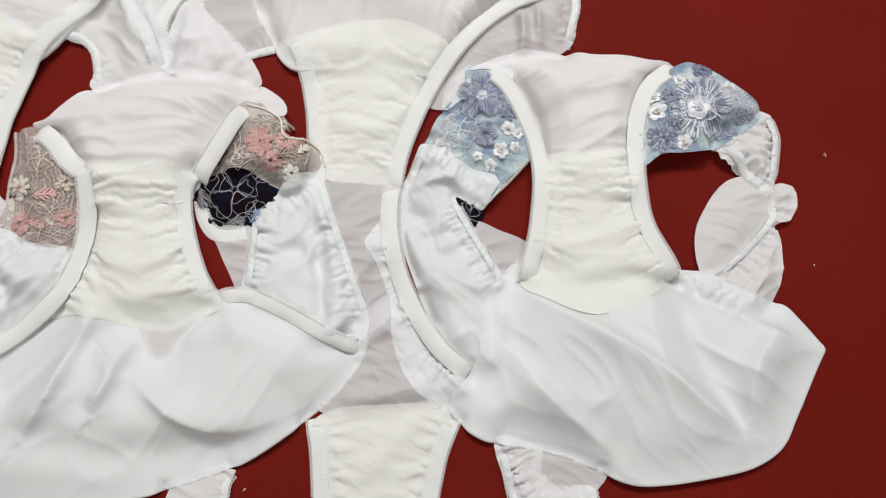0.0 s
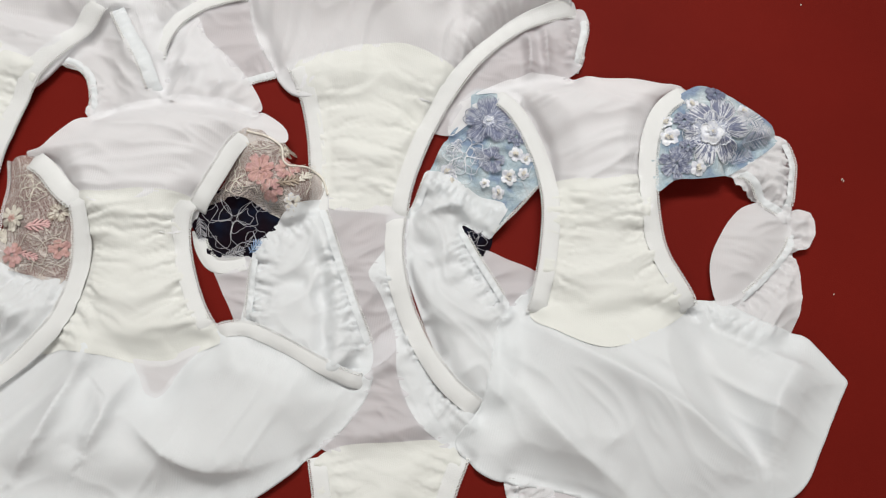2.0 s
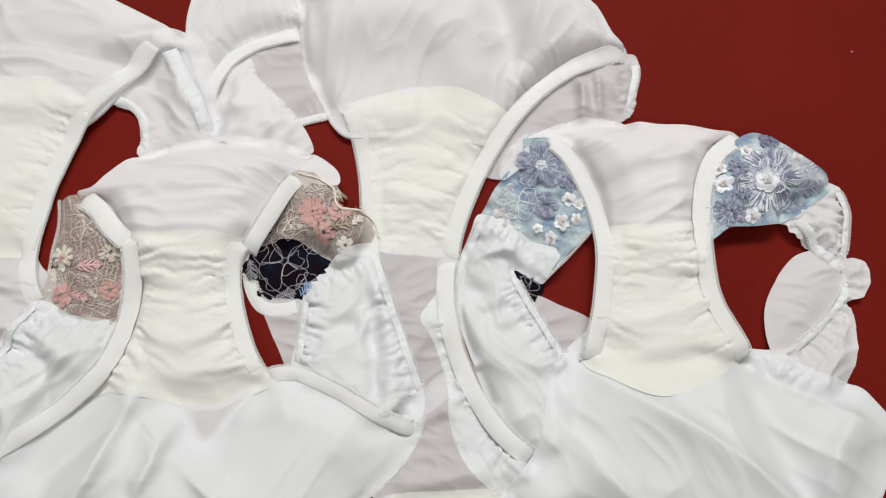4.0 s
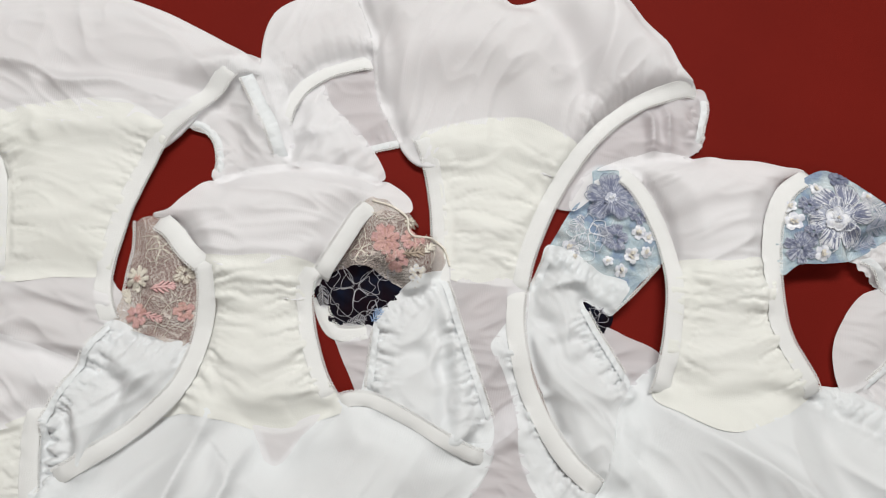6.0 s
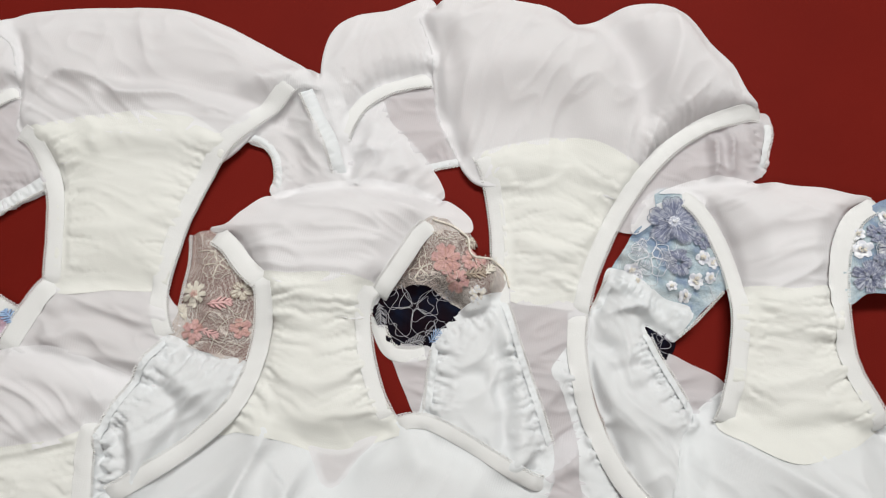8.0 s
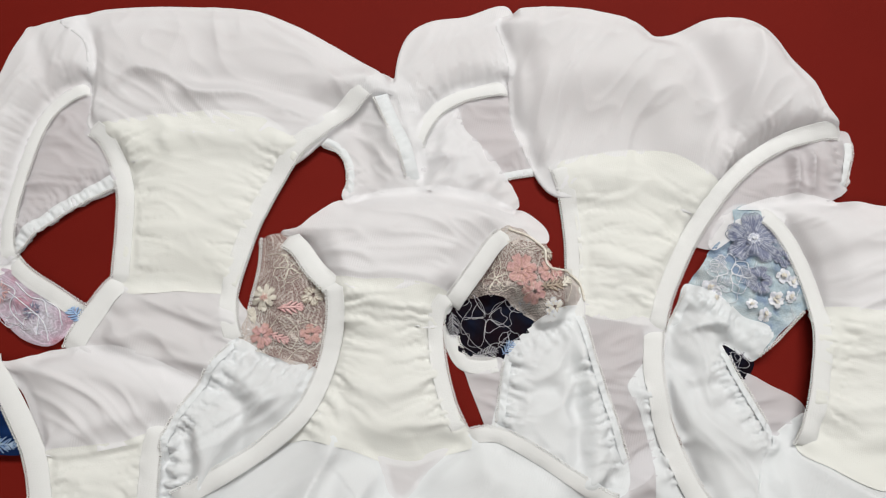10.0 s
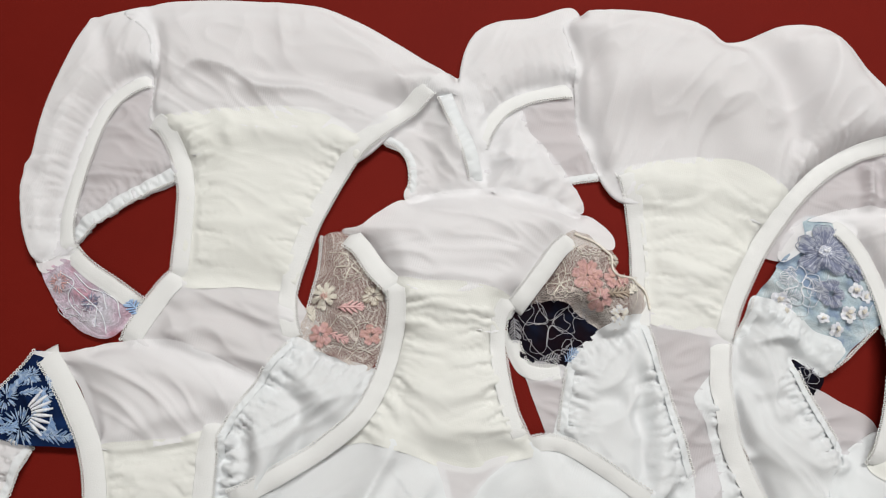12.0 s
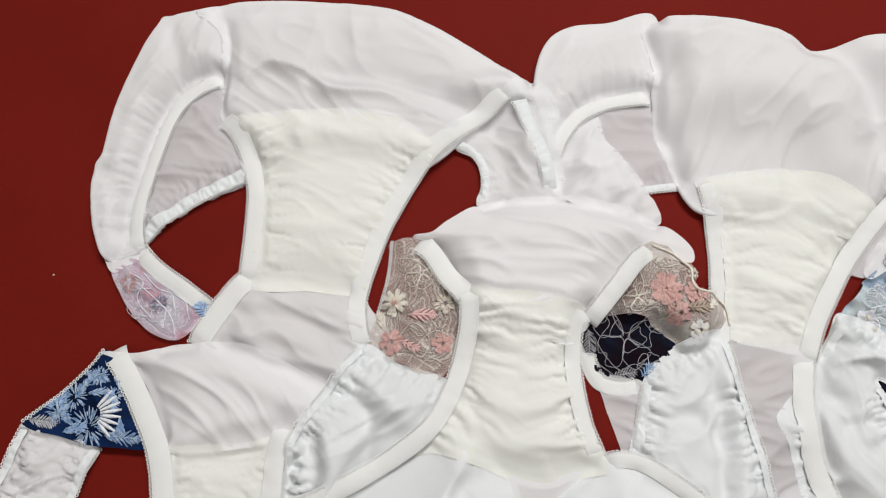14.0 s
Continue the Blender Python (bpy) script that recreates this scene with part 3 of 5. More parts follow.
def picots(parent, line, out, spacing=0.0024, size=0.00078):
    """Tiny thread loops in a row along an edge."""
    far = np.r_[0, np.cumsum(np.linalg.norm(np.diff(line, axis=0), axis=1))]
    verts, faces = [], []
    for s in np.arange(spacing / 2, far[-1], spacing):
        c = np.array([np.interp(s, far, line[:, i]) for i in range(3)])
        o = np.array([np.interp(s, far, out[:, i]) for i in range(2)])
        o = np.array([o[0], o[1], 0]) / (np.linalg.norm(o) + 1e-9)
        a = np.array([-o[1], o[0], 0])
        c = c + o * size * 0.75 + np.array([0, 0, 0.0002])
        r = size * random.uniform(0.9, 1.12)
        b = len(verts)
        for i in range(9):
            w = 2 * math.pi * i / 9
            way = o * math.cos(w) * 1.05 + a * math.sin(w)
            for g in range(4):
                h = math.pi / 2 * g
                verts.append(c + way * (r + 0.00034 * math.cos(h)) + np.array([0, 0, 0.00030 * math.sin(h)]))
        for i in range(9):
            for g in range(4):
                p, q = b + i * 4, b + (i + 1) % 9 * 4
                faces.append((p + g, q + g, q + (g + 1) % 4, p + (g + 1) % 4))
    return tagged(part("picot_edge", verts, faces, PICOT, parent), kind="stuff")


def hem(parent, points, ahead_left=True, width=0.42, ruffle=0.14):
    """A scrunched elastic hem along a free edge, with its row of picot loops."""
    return band(parent, points, width, "left" if ahead_left else "right", 0.1, ruffle, name="gathered_hem", material=SATIN, shift=(-0.5 if ahead_left else 0.5) * width, pucker=1.9, gap=0.01)


def trim(parent, points, ahead_left=True):
    """A row of picot loops along the free edge of a gathered cloth."""
    line = spline(points, False, 0.0022)
    t = np.gradient(line, axis=0)
    t /= np.linalg.norm(t, axis=1)[:, None]
    side = np.stack([-t[:, 1], t[:, 0]], 1)
    if not ahead_left:
        side = -side
    line = line - side * 0.0013
    z = np.maximum(RELIEF.top(line[:, 0] - side[:, 0] * 0.002, line[:, 1] - side[:, 1] * 0.002), RELIEF.top(line[:, 0], line[:, 1]) + 0.0004)
    for _ in range(4):
        p = np.pad(z, 1, mode="edge")
        z = (p[:-2] + p[1:-1] + p[2:]) / 3
    return picots(parent, np.column_stack([line, z]), side)


def thing(name, label, category, group=""):
    return tagged(new(name), label, category, group)


def box(name, lo, hi, material, parent=None):
    (x0, y0, z0), (x1, y1, z1) = lo, hi
    v = [(x, y, z) for x in (x0, x1) for y in (y0, y1) for z in (z0, z1)]
    f = [(0, 1, 3, 2), (4, 6, 7, 5), (0, 4, 5, 1), (2, 3, 7, 6), (0, 2, 6, 4), (1, 5, 7, 3)]
    ob = part(name, v, f, material, parent)
    ob.data.polygons.foreach_set("use_smooth", [False] * 6)
    return ob


# ---------------------------------------------------------------- the room
tagged(box("floor", (-2.2, -1.8, -0.78), (2.0, 2.2, -0.74), FLOOR), "plain grey vinyl floor of the room", "floor", kind="structure")
tagged(box("ceiling", (-2.2, -1.8, 1.70), (2.0, 2.2, 1.74), WALL), "plain off-white painted ceiling", "ceiling", kind="structure")
for wall_name, a, b in (
    ("wall_north", (-2.2, 2.2, -0.74), (2.0, 2.26, 1.70)),
    ("wall_south", (-2.2, -1.86, -0.74), (2.0, -1.8, 1.70)),
    ("wall_west", (-2.26, -1.8, -0.74), (-2.2, 2.2, 1.70)),
    ("wall_east", (2.0, -1.8, -0.74), (2.06, 2.2, 1.70)),
):
    tagged(box(wall_name, a, b, WALL), "plain off-white painted wall", "wall", kind="structure")
table = thing("table", "table with a smooth dark red leathercloth top", "table")
top = box("tabletop", (-1.1, -0.5, -0.03), (0.75, 0.75, 0.0), RED, table)
bev = top.modifiers.new("edge", "BEVEL")
bev.width, bev.segments = 0.004, 3
for lx in (-1.02, 0.67):
    for ly in (-0.42, 0.67):
        box("leg", (lx - 0.025, ly - 0.025, -0.74), (lx + 0.025, ly + 0.025, -0.03), FLOOR, table)


# ---------------------------------------------------------------- plain brief, lowest of the pile
plain_brief = thing("brief", "plain white nylon brief lying underneath the others", "underwear", "white briefs laid out on the table")
d = plain_brief
sheet(d, "upper_panel", [(-7.9, 3.4), (-6.8, 5.8), (-5.9, 8.8), (-4.9, 10.8), (-3.0, 11.2), (-1.1, 7.2), (0.5, 4.5), (-2.8, 3.5), (-6.0, 3.1)], VEIL, 0.15, 0.3, 1.0,
      folds=[([(-5.7, 7.9), (-3.9, 9.2)], 0.35, 0.5), ([(-5.7, 4.1), (-3.7, 4.8), (-1.6, 5.2)], 0.5, 0.4)], label="sheer white upper panel")
sheet(d, "side_panel", [(6.3, 3.0), (8.5, 2.7), (10.9, 2.0), (10.9, 1.3), (10.3, 0.2), (10.4, -2.5), (7.3, -2.9), (6.4, 0.4)], VEIL, 0.12, 0.15, 0.8)
sheet(d, "side_panel", [(3.6, 2.8), (5.6, 2.7), (6.7, 2.5), (6.8, 1.3), (8.0, 0.6), (9.9, 0.8), (10.4, 0.1), (10.4, -2.5), (5.8, -3.0), (4.9, -0.4)], SHEER, 0.25, 0.4, 0.8,
      gathers=[([(3.7, 2.8), (5.0, -0.3), (5.7, -2.9)], 0.73, 0.48, 1.4), ([(7.5, 0.7), (9.9, 0.9)], 0.50, 0.41, 0.8)])
hem(d, [(4.0, 2.2), (4.4, 1.0), (4.9, -0.4), (5.7, -2.9)], False)
hem(d, [(10.2, 0.9), (10.4, 0.1), (10.4, -2.3)], True)
sheet(d, "side_panel", [(-16.2, -2.4), (-14.6, -1.6), (-12.4, -1.0), (-12.6, -1.9), (-12.5, -3.4), (-12.7, -5.4), (-16.3, -5.9)], SHEER, 0.2, 0.35, 0.8,
      gathers=[([(-12.1, -0.7), (-12.4, -2.5), (-12.4, -5.0)], 0.47, 0.56, 1.2)])
hem(d, [(-12.4, -1.4), (-12.6, -2.0), (-12.5, -3.4), (-12.6, -5.2)], True)
sheet(d, "gusset", [(-8.0, 2.5), (-6.4, 3.6), (-3.3, 4.2), (-0.4, 4.6), (0.8, 3.7), (0.5, 1.7), (0.1, -1.1), (-0.1, -4.0), (-6.4, -4.8), (-6.9, -2.0), (-7.6, 0.7)], COTTON, 0.2, 0.25, 1.2,
      gathers=[([(-7.3, 2.7), (-6.4, -0.8), (-5.7, -4.4)], 0.28, 0.72, 1.8), ([(0.4, 3.7), (-0.3, -0.7), (-0.4, -3.7)], 0.32, 0.72, 1.8)],
      folds=[([(-4.4, -0.2), (-2.8, 1.4), (-1.4, 3.7)], 0.5, 0.15)], label="cream cotton gusset", gap=0.04, crumple=0.08, flow=5, size=60)
band(d, [(-7.9, 2.7), (-7.3, 0.7), (-6.9, -1.3), (-6.2, -4.6)], 0.99, "right", 0.3)
band(d, [(0.8, 3.9), (0.2, 1.7), (-0.0, -0.4), (-0.2, -3.8)], 0.99, "left", 0.3)

# ---------------------------------------------------------------- brief with ink-blue lace, at the top of the table
ink_brief = thing("brief", "white nylon brief with ink-blue floral lace sides, lying inside out", "underwear", "white briefs laid out on the table")
c = ink_brief
sheet(c, "lower_panel", [(-10.3, 19.2), (-5.0, 19.5), (-4.1, 15.7), (-3.4, 12.1), (-4.0, 9.7), (-5.7, 8.4), (-7.9, 10.7), (-9.7, 15.0)], VEIL, 0.2, 0.35, 1.2,
      folds=[([(-7.4, 10.7), (-5.7, 13.9)], 0.7, 0.3)], label="sheer ribbed white panel", crumple=0.22, flow=35, size=50, stretch=4)
sheet(c, "side_panel", [(0.6, 16.8), (2.2, 16.4), (4.6, 15.5), (4.7, 13.1), (2.6, 12.7), (0.9, 14.5), (-0.8, 16.2)], VEIL, 0.12, 0.15, 0.6)
ink_corner = sheet(c, "lace_panel", [(-1.3, 18.9), (0.1, 18.3), (1.2, 17.7), (1.0, 16.5), (0.3, 16.4), (-0.9, 17.3)], INK_NET, 0.2, 0.1, 0.4, label="ink-blue lace with grey thread")
sheet(c, "side_panel", [(-16.5, 14.1), (-14.0, 14.8), (-13.3, 12.7), (-13.4, 10.0), (-14.0, 9.9), (-15.0, 11.3), (-15.9, 12.7)], VEIL, 0.1, 0.2, 0.8)
cords(ink_corner, outline_flower([(0.4, 17.7)], 0.7, 4, 0.4) + [([(-0.8, 18.3), (-0.1, 18.2), (0.9, 17.5)], False), ([(-0.4, 17.8), (0.3, 16.9), (0.9, 16.7)], False)], T_SILVER, 0.00015)
ink_lace = sheet(c, "lace_panel", [(-18.3, 16.6), (-17.8, 18.0), (-15.7, 18.9), (-13.1, 19.3), (-11.7, 17.9), (-13.2, 15.8), (-13.8, 14.3), (-15.4, 14.2), (-16.6, 14.2), (-17.4, 15.0)], INK_NET, 0.15, 0.2, 0.8,
      label="dark ink-blue lace embroidered with silver flower outlines")
cords(ink_lace, outline_flower([(-15.5, 16.8)], 1.75, 5, 0.35, 0.2) + outline_flower([(-13.8, 15.5)], 0.7, 5, 0.1) + outline_flower([(-13.8, 18.2)], 0.75, 5, 0.8), T_SILVER, 0.00015)
cords(ink_lace, [([(-17.8, 16.6), (-17.1, 15.9), (-17.2, 14.9)], False), ([(-17.3, 16.3), (-16.5, 15.4), (-15.6, 14.8), (-14.5, 14.7)], False), ([(-17.1, 17.8), (-16.6, 17.3), (-16.9, 16.5)], False), ([(-15.5, 14.5), (-14.7, 15.3), (-14.0, 15.2)], False), ([(-17.2, 15.5), (-16.7, 14.8), (-15.7, 14.4)], False)], T_SILVER, 0.00015)
stitches(ink_lace, feather([(-17.7, 16.6)], 1.5, -75, 9, 0.35) + feather([(-15.7, 14.3)], 1.3, 25, 8, 0.4), T_SILVER, width=0.0006)
stitches(ink_lace, feather([(-14.1, 14.7)], 1.0, 60, 6, 0.5) + feather([(-12.8, 18.4)], 0.9, 200, 5, 0.5), T_SKY, width=0.0007)
flower(ink_lace, [(-17.6, 17.2)], 0.3, 5, T_ROSE, T_PINK, T_ROSE)
band(c, [(-17.7, 15.8), (-17.3, 14.7), (-16.4, 13.7), (-15.1, 13.7), (-13.7, 14.3)], 0.85, "left", 0.2)
# the wide body towards the far side
sheet(c, "back_panel", [(-23.4, 28.3), (-22.7, 30.3), (-20.9, 33.0), (-17.4, 33.9), (-15.4, 31.2), (-13.9, 27.2), (-16.0, 26.2), (-17.8, 25.6), (-20.3, 24.8), (-21.7, 24.7), (-22.6, 26.2)], VEIL, 0.15, 0.2, 1.0,
      gathers=[([(-16.7, 25.8), (-13.8, 26.8)], 0.32, 0.56, 1.0)], label="sheer white panel seen through the leg opening")
hem(c, [(-16.6, 25.9), (-15.3, 26.4), (-13.7, 27.0)], False)
sheet(c, "side_fold", [(-21.8, 28.4), (-20.3, 30.3), (-19.4, 28.9), (-17.6, 27.6), (-15.9, 26.0), (-14.9, 24.2), (-17.1, 24.0), (-20.5, 24.0), (-21.7, 24.4), (-22.3, 25.7)], SHEER, 0.4, 0.6, 1.5, crumple=0.4, flow=75, size=48, stretch=3.5,
      folds=[([(-20.5, 29.5), (-20.3, 26.7), (-20.6, 24.7)], 0.8, 0.4), ([(-19.2, 28.3), (-17.9, 26.3), (-17.2, 24.5)], 0.7, 0.4), ([(-21.2, 27.8), (-21.4, 24.9)], 0.4, -0.3)])
sheet(c, "inner_panel", [(-3.6, 24.4), (-2.1, 27.4), (-0.5, 30.1), (2.2, 32.8), (5.4, 34.1), (6.0, 33.1), (6.0, 31.5), (5.7, 29.6), (3.1, 28.1), (0.2, 27.2), (-1.8, 24.3)], VEIL, 0.2, 0.5, 1.0,
      folds=[([(1.7, 32.0), (2.2, 30.6), (2.4, 28.6)], 0.4, 0.95), ([(3.0, 32.4), (3.2, 31.0), (3.6, 29.4)], 0.35, 0.8), ([(3.9, 32.9), (4.4, 31.4), (5.3, 30.1)], 0.5, 0.4)], gathers=[([(5.6, 33.2), (5.5, 29.7)], 0.36, 0.64, 1.0)])
hem(c, [(5.8, 33.8), (6.0, 32.5), (5.8, 31.0), (5.6, 29.6)], True)
sheet(c, "side_fold", [(-18.4, 38.1), (-21.1, 36.7), (-23.2, 35.9), (-24.4, 34.8), (-24.8, 33.0), (-24.5, 30.7), (-23.4, 28.4), (-22.4, 26.8), (-22.1, 28.4), (-21.5, 30.0), (-20.1, 31.5), (-17.3, 32.7), (-17.3, 35.4)], SHEER, 0.7, 0.5, 0.9, under=True, flow=60,
      gathers=[([(-22.2, 27.0), (-21.6, 29.5), (-20.0, 31.3), (-17.3, 32.4)], 0.6 * 0.32, 0.72, 2.0)], crumple=0.10)
band(c, [(-22.4, 26.6), (-22.1, 28.4), (-21.3, 30.1), (-19.7, 31.4), (-17.1, 32.5)], 0.85, "right", 1.0)
sheet(c, "front_panel", [(-18.9, 36.8), (-16.2, 37.9), (-13.9, 38.3), (-11.2, 38.4), (-9.0, 38.1), (-8.2, 37.8), (-6.6, 38.5), (-4.7, 39.5), (-2.7, 39.9), (-0.9, 39.4), (0.9, 37.6), (2.6, 36.3), (3.7, 34.8), (4.7, 33.9), (1.5, 32.7), (-0.7, 30.9), (-2.8, 26.6), (-4.7, 26.2), (-7.7, 26.3), (-11.0, 25.7), (-13.2, 25.7), (-15.4, 28.2), (-16.5, 30.0), (-17.1, 32.2), (-17.7, 34.3)], SHEER, 0.5, 0.8, 0.8, under=True, crumple=0.16, flow=75, size=36, slope=((-8, 29), (-8, 38), 1.3),
      folds=[([(-8.1, 38.3), (-6.3, 37.8), (-4.1, 35.9), (-2.5, 32.4)], 1.2, -0.80), ([(-2.2, 40.1), (-1.4, 36.8), (-2.0, 31.6)], 1.4, 0.64), ([(-15.5, 31.7), (-13.0, 33.4), (-10.0, 34.1), (-7.2, 33.2), (-5.3, 30.6)], 1.7, 0.5), ([(-17.0, 35.7), (-15.7, 32.1), (-15.3, 28.8)], 0.6, -0.48)],
      gathers=[([(4.2, 33.6), (0.6, 32.1), (-2.4, 28.3)], 0.23, 0.80, 1.6)], label="large sheer white front panel")
sheet(c, "gusset", [(-13.0, 27.5), (-10.2, 28.8), (-6.8, 29.6), (-3.4, 28.9), (-2.3, 28.0), (-3.9, 23.9), (-4.8, 20.2), (-5.0, 18.6), (-7.1, 18.3), (-9.7, 18.4), (-10.5, 21.9), (-11.3, 24.6), (-12.2, 26.5)], COTTON, 0.3, 0.5, 1.6,
      gathers=[([(-11.2, 26.0), (-10.1, 22.5), (-9.6, 18.7)], 0.22, 0.80, 2.4), ([(-3.3, 27.0), (-4.7, 23.2), (-5.3, 19.3)], 0.28, 0.80, 2.6)],
      folds=[([(-9.2, 22.3), (-6.8, 21.8), (-4.2, 24.5)], 0.4, 0.2), ([(-9.3, 25.8), (-6.4, 27.2), (-4.0, 26.1)], 0.4, 0.2)], label="cream cotton gusset", gap=0.04, crumple=0.08, flow=5, size=60)
band(c, [(-13.2, 27.8), (-12.2, 26.2), (-11.4, 24.2), (-10.8, 21.9), (-10.2, 18.8), (-9.7, 16.6)], 0.99, "right", 0.2)
band(c, [(5.1, 34.0), (3.2, 33.3), (1.2, 32.2), (-0.7, 30.4), (-2.3, 28.0), (-3.5, 25.4), (-4.3, 23.0), (-4.9, 20.2), (-5.0, 18.0)], 0.99, "left", 0.7)

# ---------------------------------------------------------------- brief with lilac lace, at the far end
lilac_brief = thing("brief", "white nylon brief with lilac printed lace, one leg opening gaping", "underwear", "white briefs laid out on the table")
e = lilac_brief
sheet(e, "lower_panel", [(-38.9, 14.0), (-35.7, 14.6), (-32.2, 15.4), (-30.7, 14.3), (-29.0, 12.8), (-29.9, 9.8), (-32.0, 7.6), (-35.4, 8.3), (-38.1, 8.9), (-40.0, 9.1), (-39.3, 11.8)], THIN, 0.2, 0.5, 1.4,
      folds=[([(-38.2, 12.7), (-34.5, 13.5), (-31.0, 13.6)], 0.5, 0.3), ([(-37.8, 10.7), (-35.2, 11.4), (-31.4, 10.4)], 0.7, 0.5), ([(-34.7, 9.8), (-31.3, 9.1)], 0.4, -0.3)], label="sheer white lower panel", crumple=0.26, flow=-12, size=48, stretch=5)
lilac_lace = sheet(e, "lace_panel", [(-47.2, 12.6), (-46.0, 13.4), (-44.3, 12.9), (-42.5, 12.4), (-41.0, 12.0), (-40.5, 11.1), (-41.4, 9.4), (-43.1, 9.3), (-44.6, 10.0), (-46.0, 11.1)], LILAC_NET, 0.4, 0.3, 0.8, label="lilac and rose printed net lace")
cords(lilac_lace, [([(-45.8, 12.5), (-44.7, 12.1), (-44.7, 11.0), (-43.5, 10.2)], False), ([(-45.0, 12.7), (-43.7, 12.0), (-42.8, 11.9), (-42.1, 11.0)], False), ([(-43.7, 10.9), (-42.8, 11.0), (-42.5, 9.8)], False), ([(-42.8, 12.0), (-41.7, 11.6), (-41.2, 10.7)], False), ([(-45.1, 12.0), (-43.7, 11.4), (-42.3, 10.6), (-41.7, 9.6)], False)], T_WHITE, 0.0004)
stitches(lilac_lace, feather([(-40.0, 11.2)], 1.2, 150, 7, 0.5), T_SKY, width=0.0016)
stitches(lilac_lace, burst([(-45.6, 11.9)], 0.7, 26), T_ROSE, width=0.0007)
stitches(lilac_lace, burst([(-43.2, 11.2)], 0.6, 22), T_LILAC, width=0.0007)
scribble(lilac_lace, (-45.6, 9.9, -41.4, 12.2), 9, T_WHITE, 0.00018, 0.4)
sheet(e, "side_panel", [(-48.6, 14.0), (-46.1, 14.4), (-45.5, 13.8), (-46.1, 12.9), (-46.9, 12.2), (-47.7, 12.8)], SHEER, 0.35, 0.4, 0.8)
sheet(e, "back_panel", [(-47.0, 13.6), (-48.1, 17.3), (-47.9, 23.1), (-45.1, 27.2), (-43.0, 24.8), (-41.2, 22.4), (-40.4, 20.5), (-43.3, 17.8), (-45.2, 15.3), (-45.9, 13.8)], VEIL, 0.15, 0.3, 1.4,
      folds=[([(-46.0, 22.4), (-44.1, 23.8), (-42.3, 24.2)], 0.5, 0.3), ([(-45.9, 19.3), (-44.4, 20.4), (-41.5, 20.8)], 0.5, 0.25), ([(-46.3, 16.4), (-44.3, 16.2)], 0.4, 0.3)],
      gathers=[([(-40.2, 20.3), (-43.0, 17.7), (-45.1, 15.2)], 0.56, 0.56, 1.5)], label="sheer white panel seen through the leg opening")
band(e, [(-40.6, 20.9), (-43.4, 18.4), (-45.2, 16.2), (-46.2, 14.4)], 0.81, "left", 0.4, ruffle=0.30, pucker=2.4, material=SATIN)
sheet(e, "side_fold", [(-50.2, 29.2), (-50.1, 29.6), (-49.6, 29.8), (-48.7, 30.3), (-46.7, 31.1), (-45.5, 29.5), (-44.7, 27.1), (-46.5, 25.7), (-47.5, 23.2), (-47.5, 19.0), (-47.0, 16.0), (-46.3, 13.9), (-47.3, 12.8), (-48.7, 14.2), (-49.9, 16.5), (-50.5, 18.5), (-50.3, 19.3), (-50.7, 22.6), (-50.6, 26.8)], SHEER, 0.8, 0.5, 0.9, under=True, flow=70,
      folds=[([(-49.3, 29.0), (-47.9, 26.5), (-47.5, 24.5)], 0.5, -0.3), ([(-49.9, 18.2), (-48.8, 17.7), (-47.1, 15.1)], 0.5, -0.3)],
      gathers=[([(-44.8, 26.5), (-46.5, 25.0), (-47.5, 22.9), (-47.5, 18.8), (-46.3, 14.5)], 0.6 * 0.37, 0.80, 2.2)], crumple=0.10)
band(e, [(-44.8, 26.6), (-46.3, 25.3), (-47.1, 23.5), (-47.2, 20.5), (-47.0, 17.4), (-46.5, 15.2), (-45.7, 13.7)], 0.90, "left", 1.0)
sheet(e, "front_panel", [(-48.0, 30.4), (-46.9, 31.2), (-45.2, 32.1), (-41.1, 33.2), (-35.8, 34.1), (-32.6, 33.7), (-29.4, 32.7), (-26.5, 31.6), (-24.7, 30.6), (-23.9, 30.1), (-25.6, 29.9), (-26.7, 29.1), (-27.8, 27.1), (-29.9, 24.0), (-31.9, 23.9), (-35.5, 23.1), (-39.0, 22.2), (-41.0, 22.0), (-43.6, 23.4), (-44.2, 24.2), (-44.8, 26.6), (-45.9, 29.3)], SHEER, 0.6, 0.8, 0.8, under=True, crumple=0.16, flow=-20, size=36,
      folds=[([(-43.1, 25.3), (-42.0, 27.7), (-39.3, 27.9), (-37.1, 27.1), (-33.9, 27.8), (-31.4, 27.3)], 0.7, 0.72), ([(-38.6, 28.1), (-33.4, 28.7), (-28.3, 28.4)], 0.8, -0.56), ([(-29.0, 29.4), (-27.0, 30.4), (-25.2, 30.6)], 0.8, 0.56), ([(-45.4, 28.9), (-44.2, 26.2), (-43.6, 23.9)], 0.4, 0.48)],
      label="large sheer white front panel")
sheet(e, "side_fold", [(-26.8, 29.6), (-25.7, 31.3), (-24.2, 31.3), (-22.9, 30.0), (-21.8, 27.5), (-21.4, 24.8), (-21.2, 23.6), (-26.0, 22.3), (-26.3, 23.9), (-27.1, 25.3), (-28.6, 25.9)], SHEER, 0.35, 0.8, 1.5,
      folds=[([(-24.8, 28.9), (-23.7, 26.8), (-22.1, 24.9)], 0.5, 0.4), ([(-26.6, 27.6), (-24.8, 24.9), (-24.7, 23.0)], 0.7, -0.4)], gathers=[([(-26.6, 24.5), (-25.8, 22.4)], 0.36, 0.56, 1.0)])
hem(e, [(-28.7, 25.8), (-27.6, 25.7), (-26.7, 25.0), (-26.2, 23.9), (-26.0, 22.4)], False)
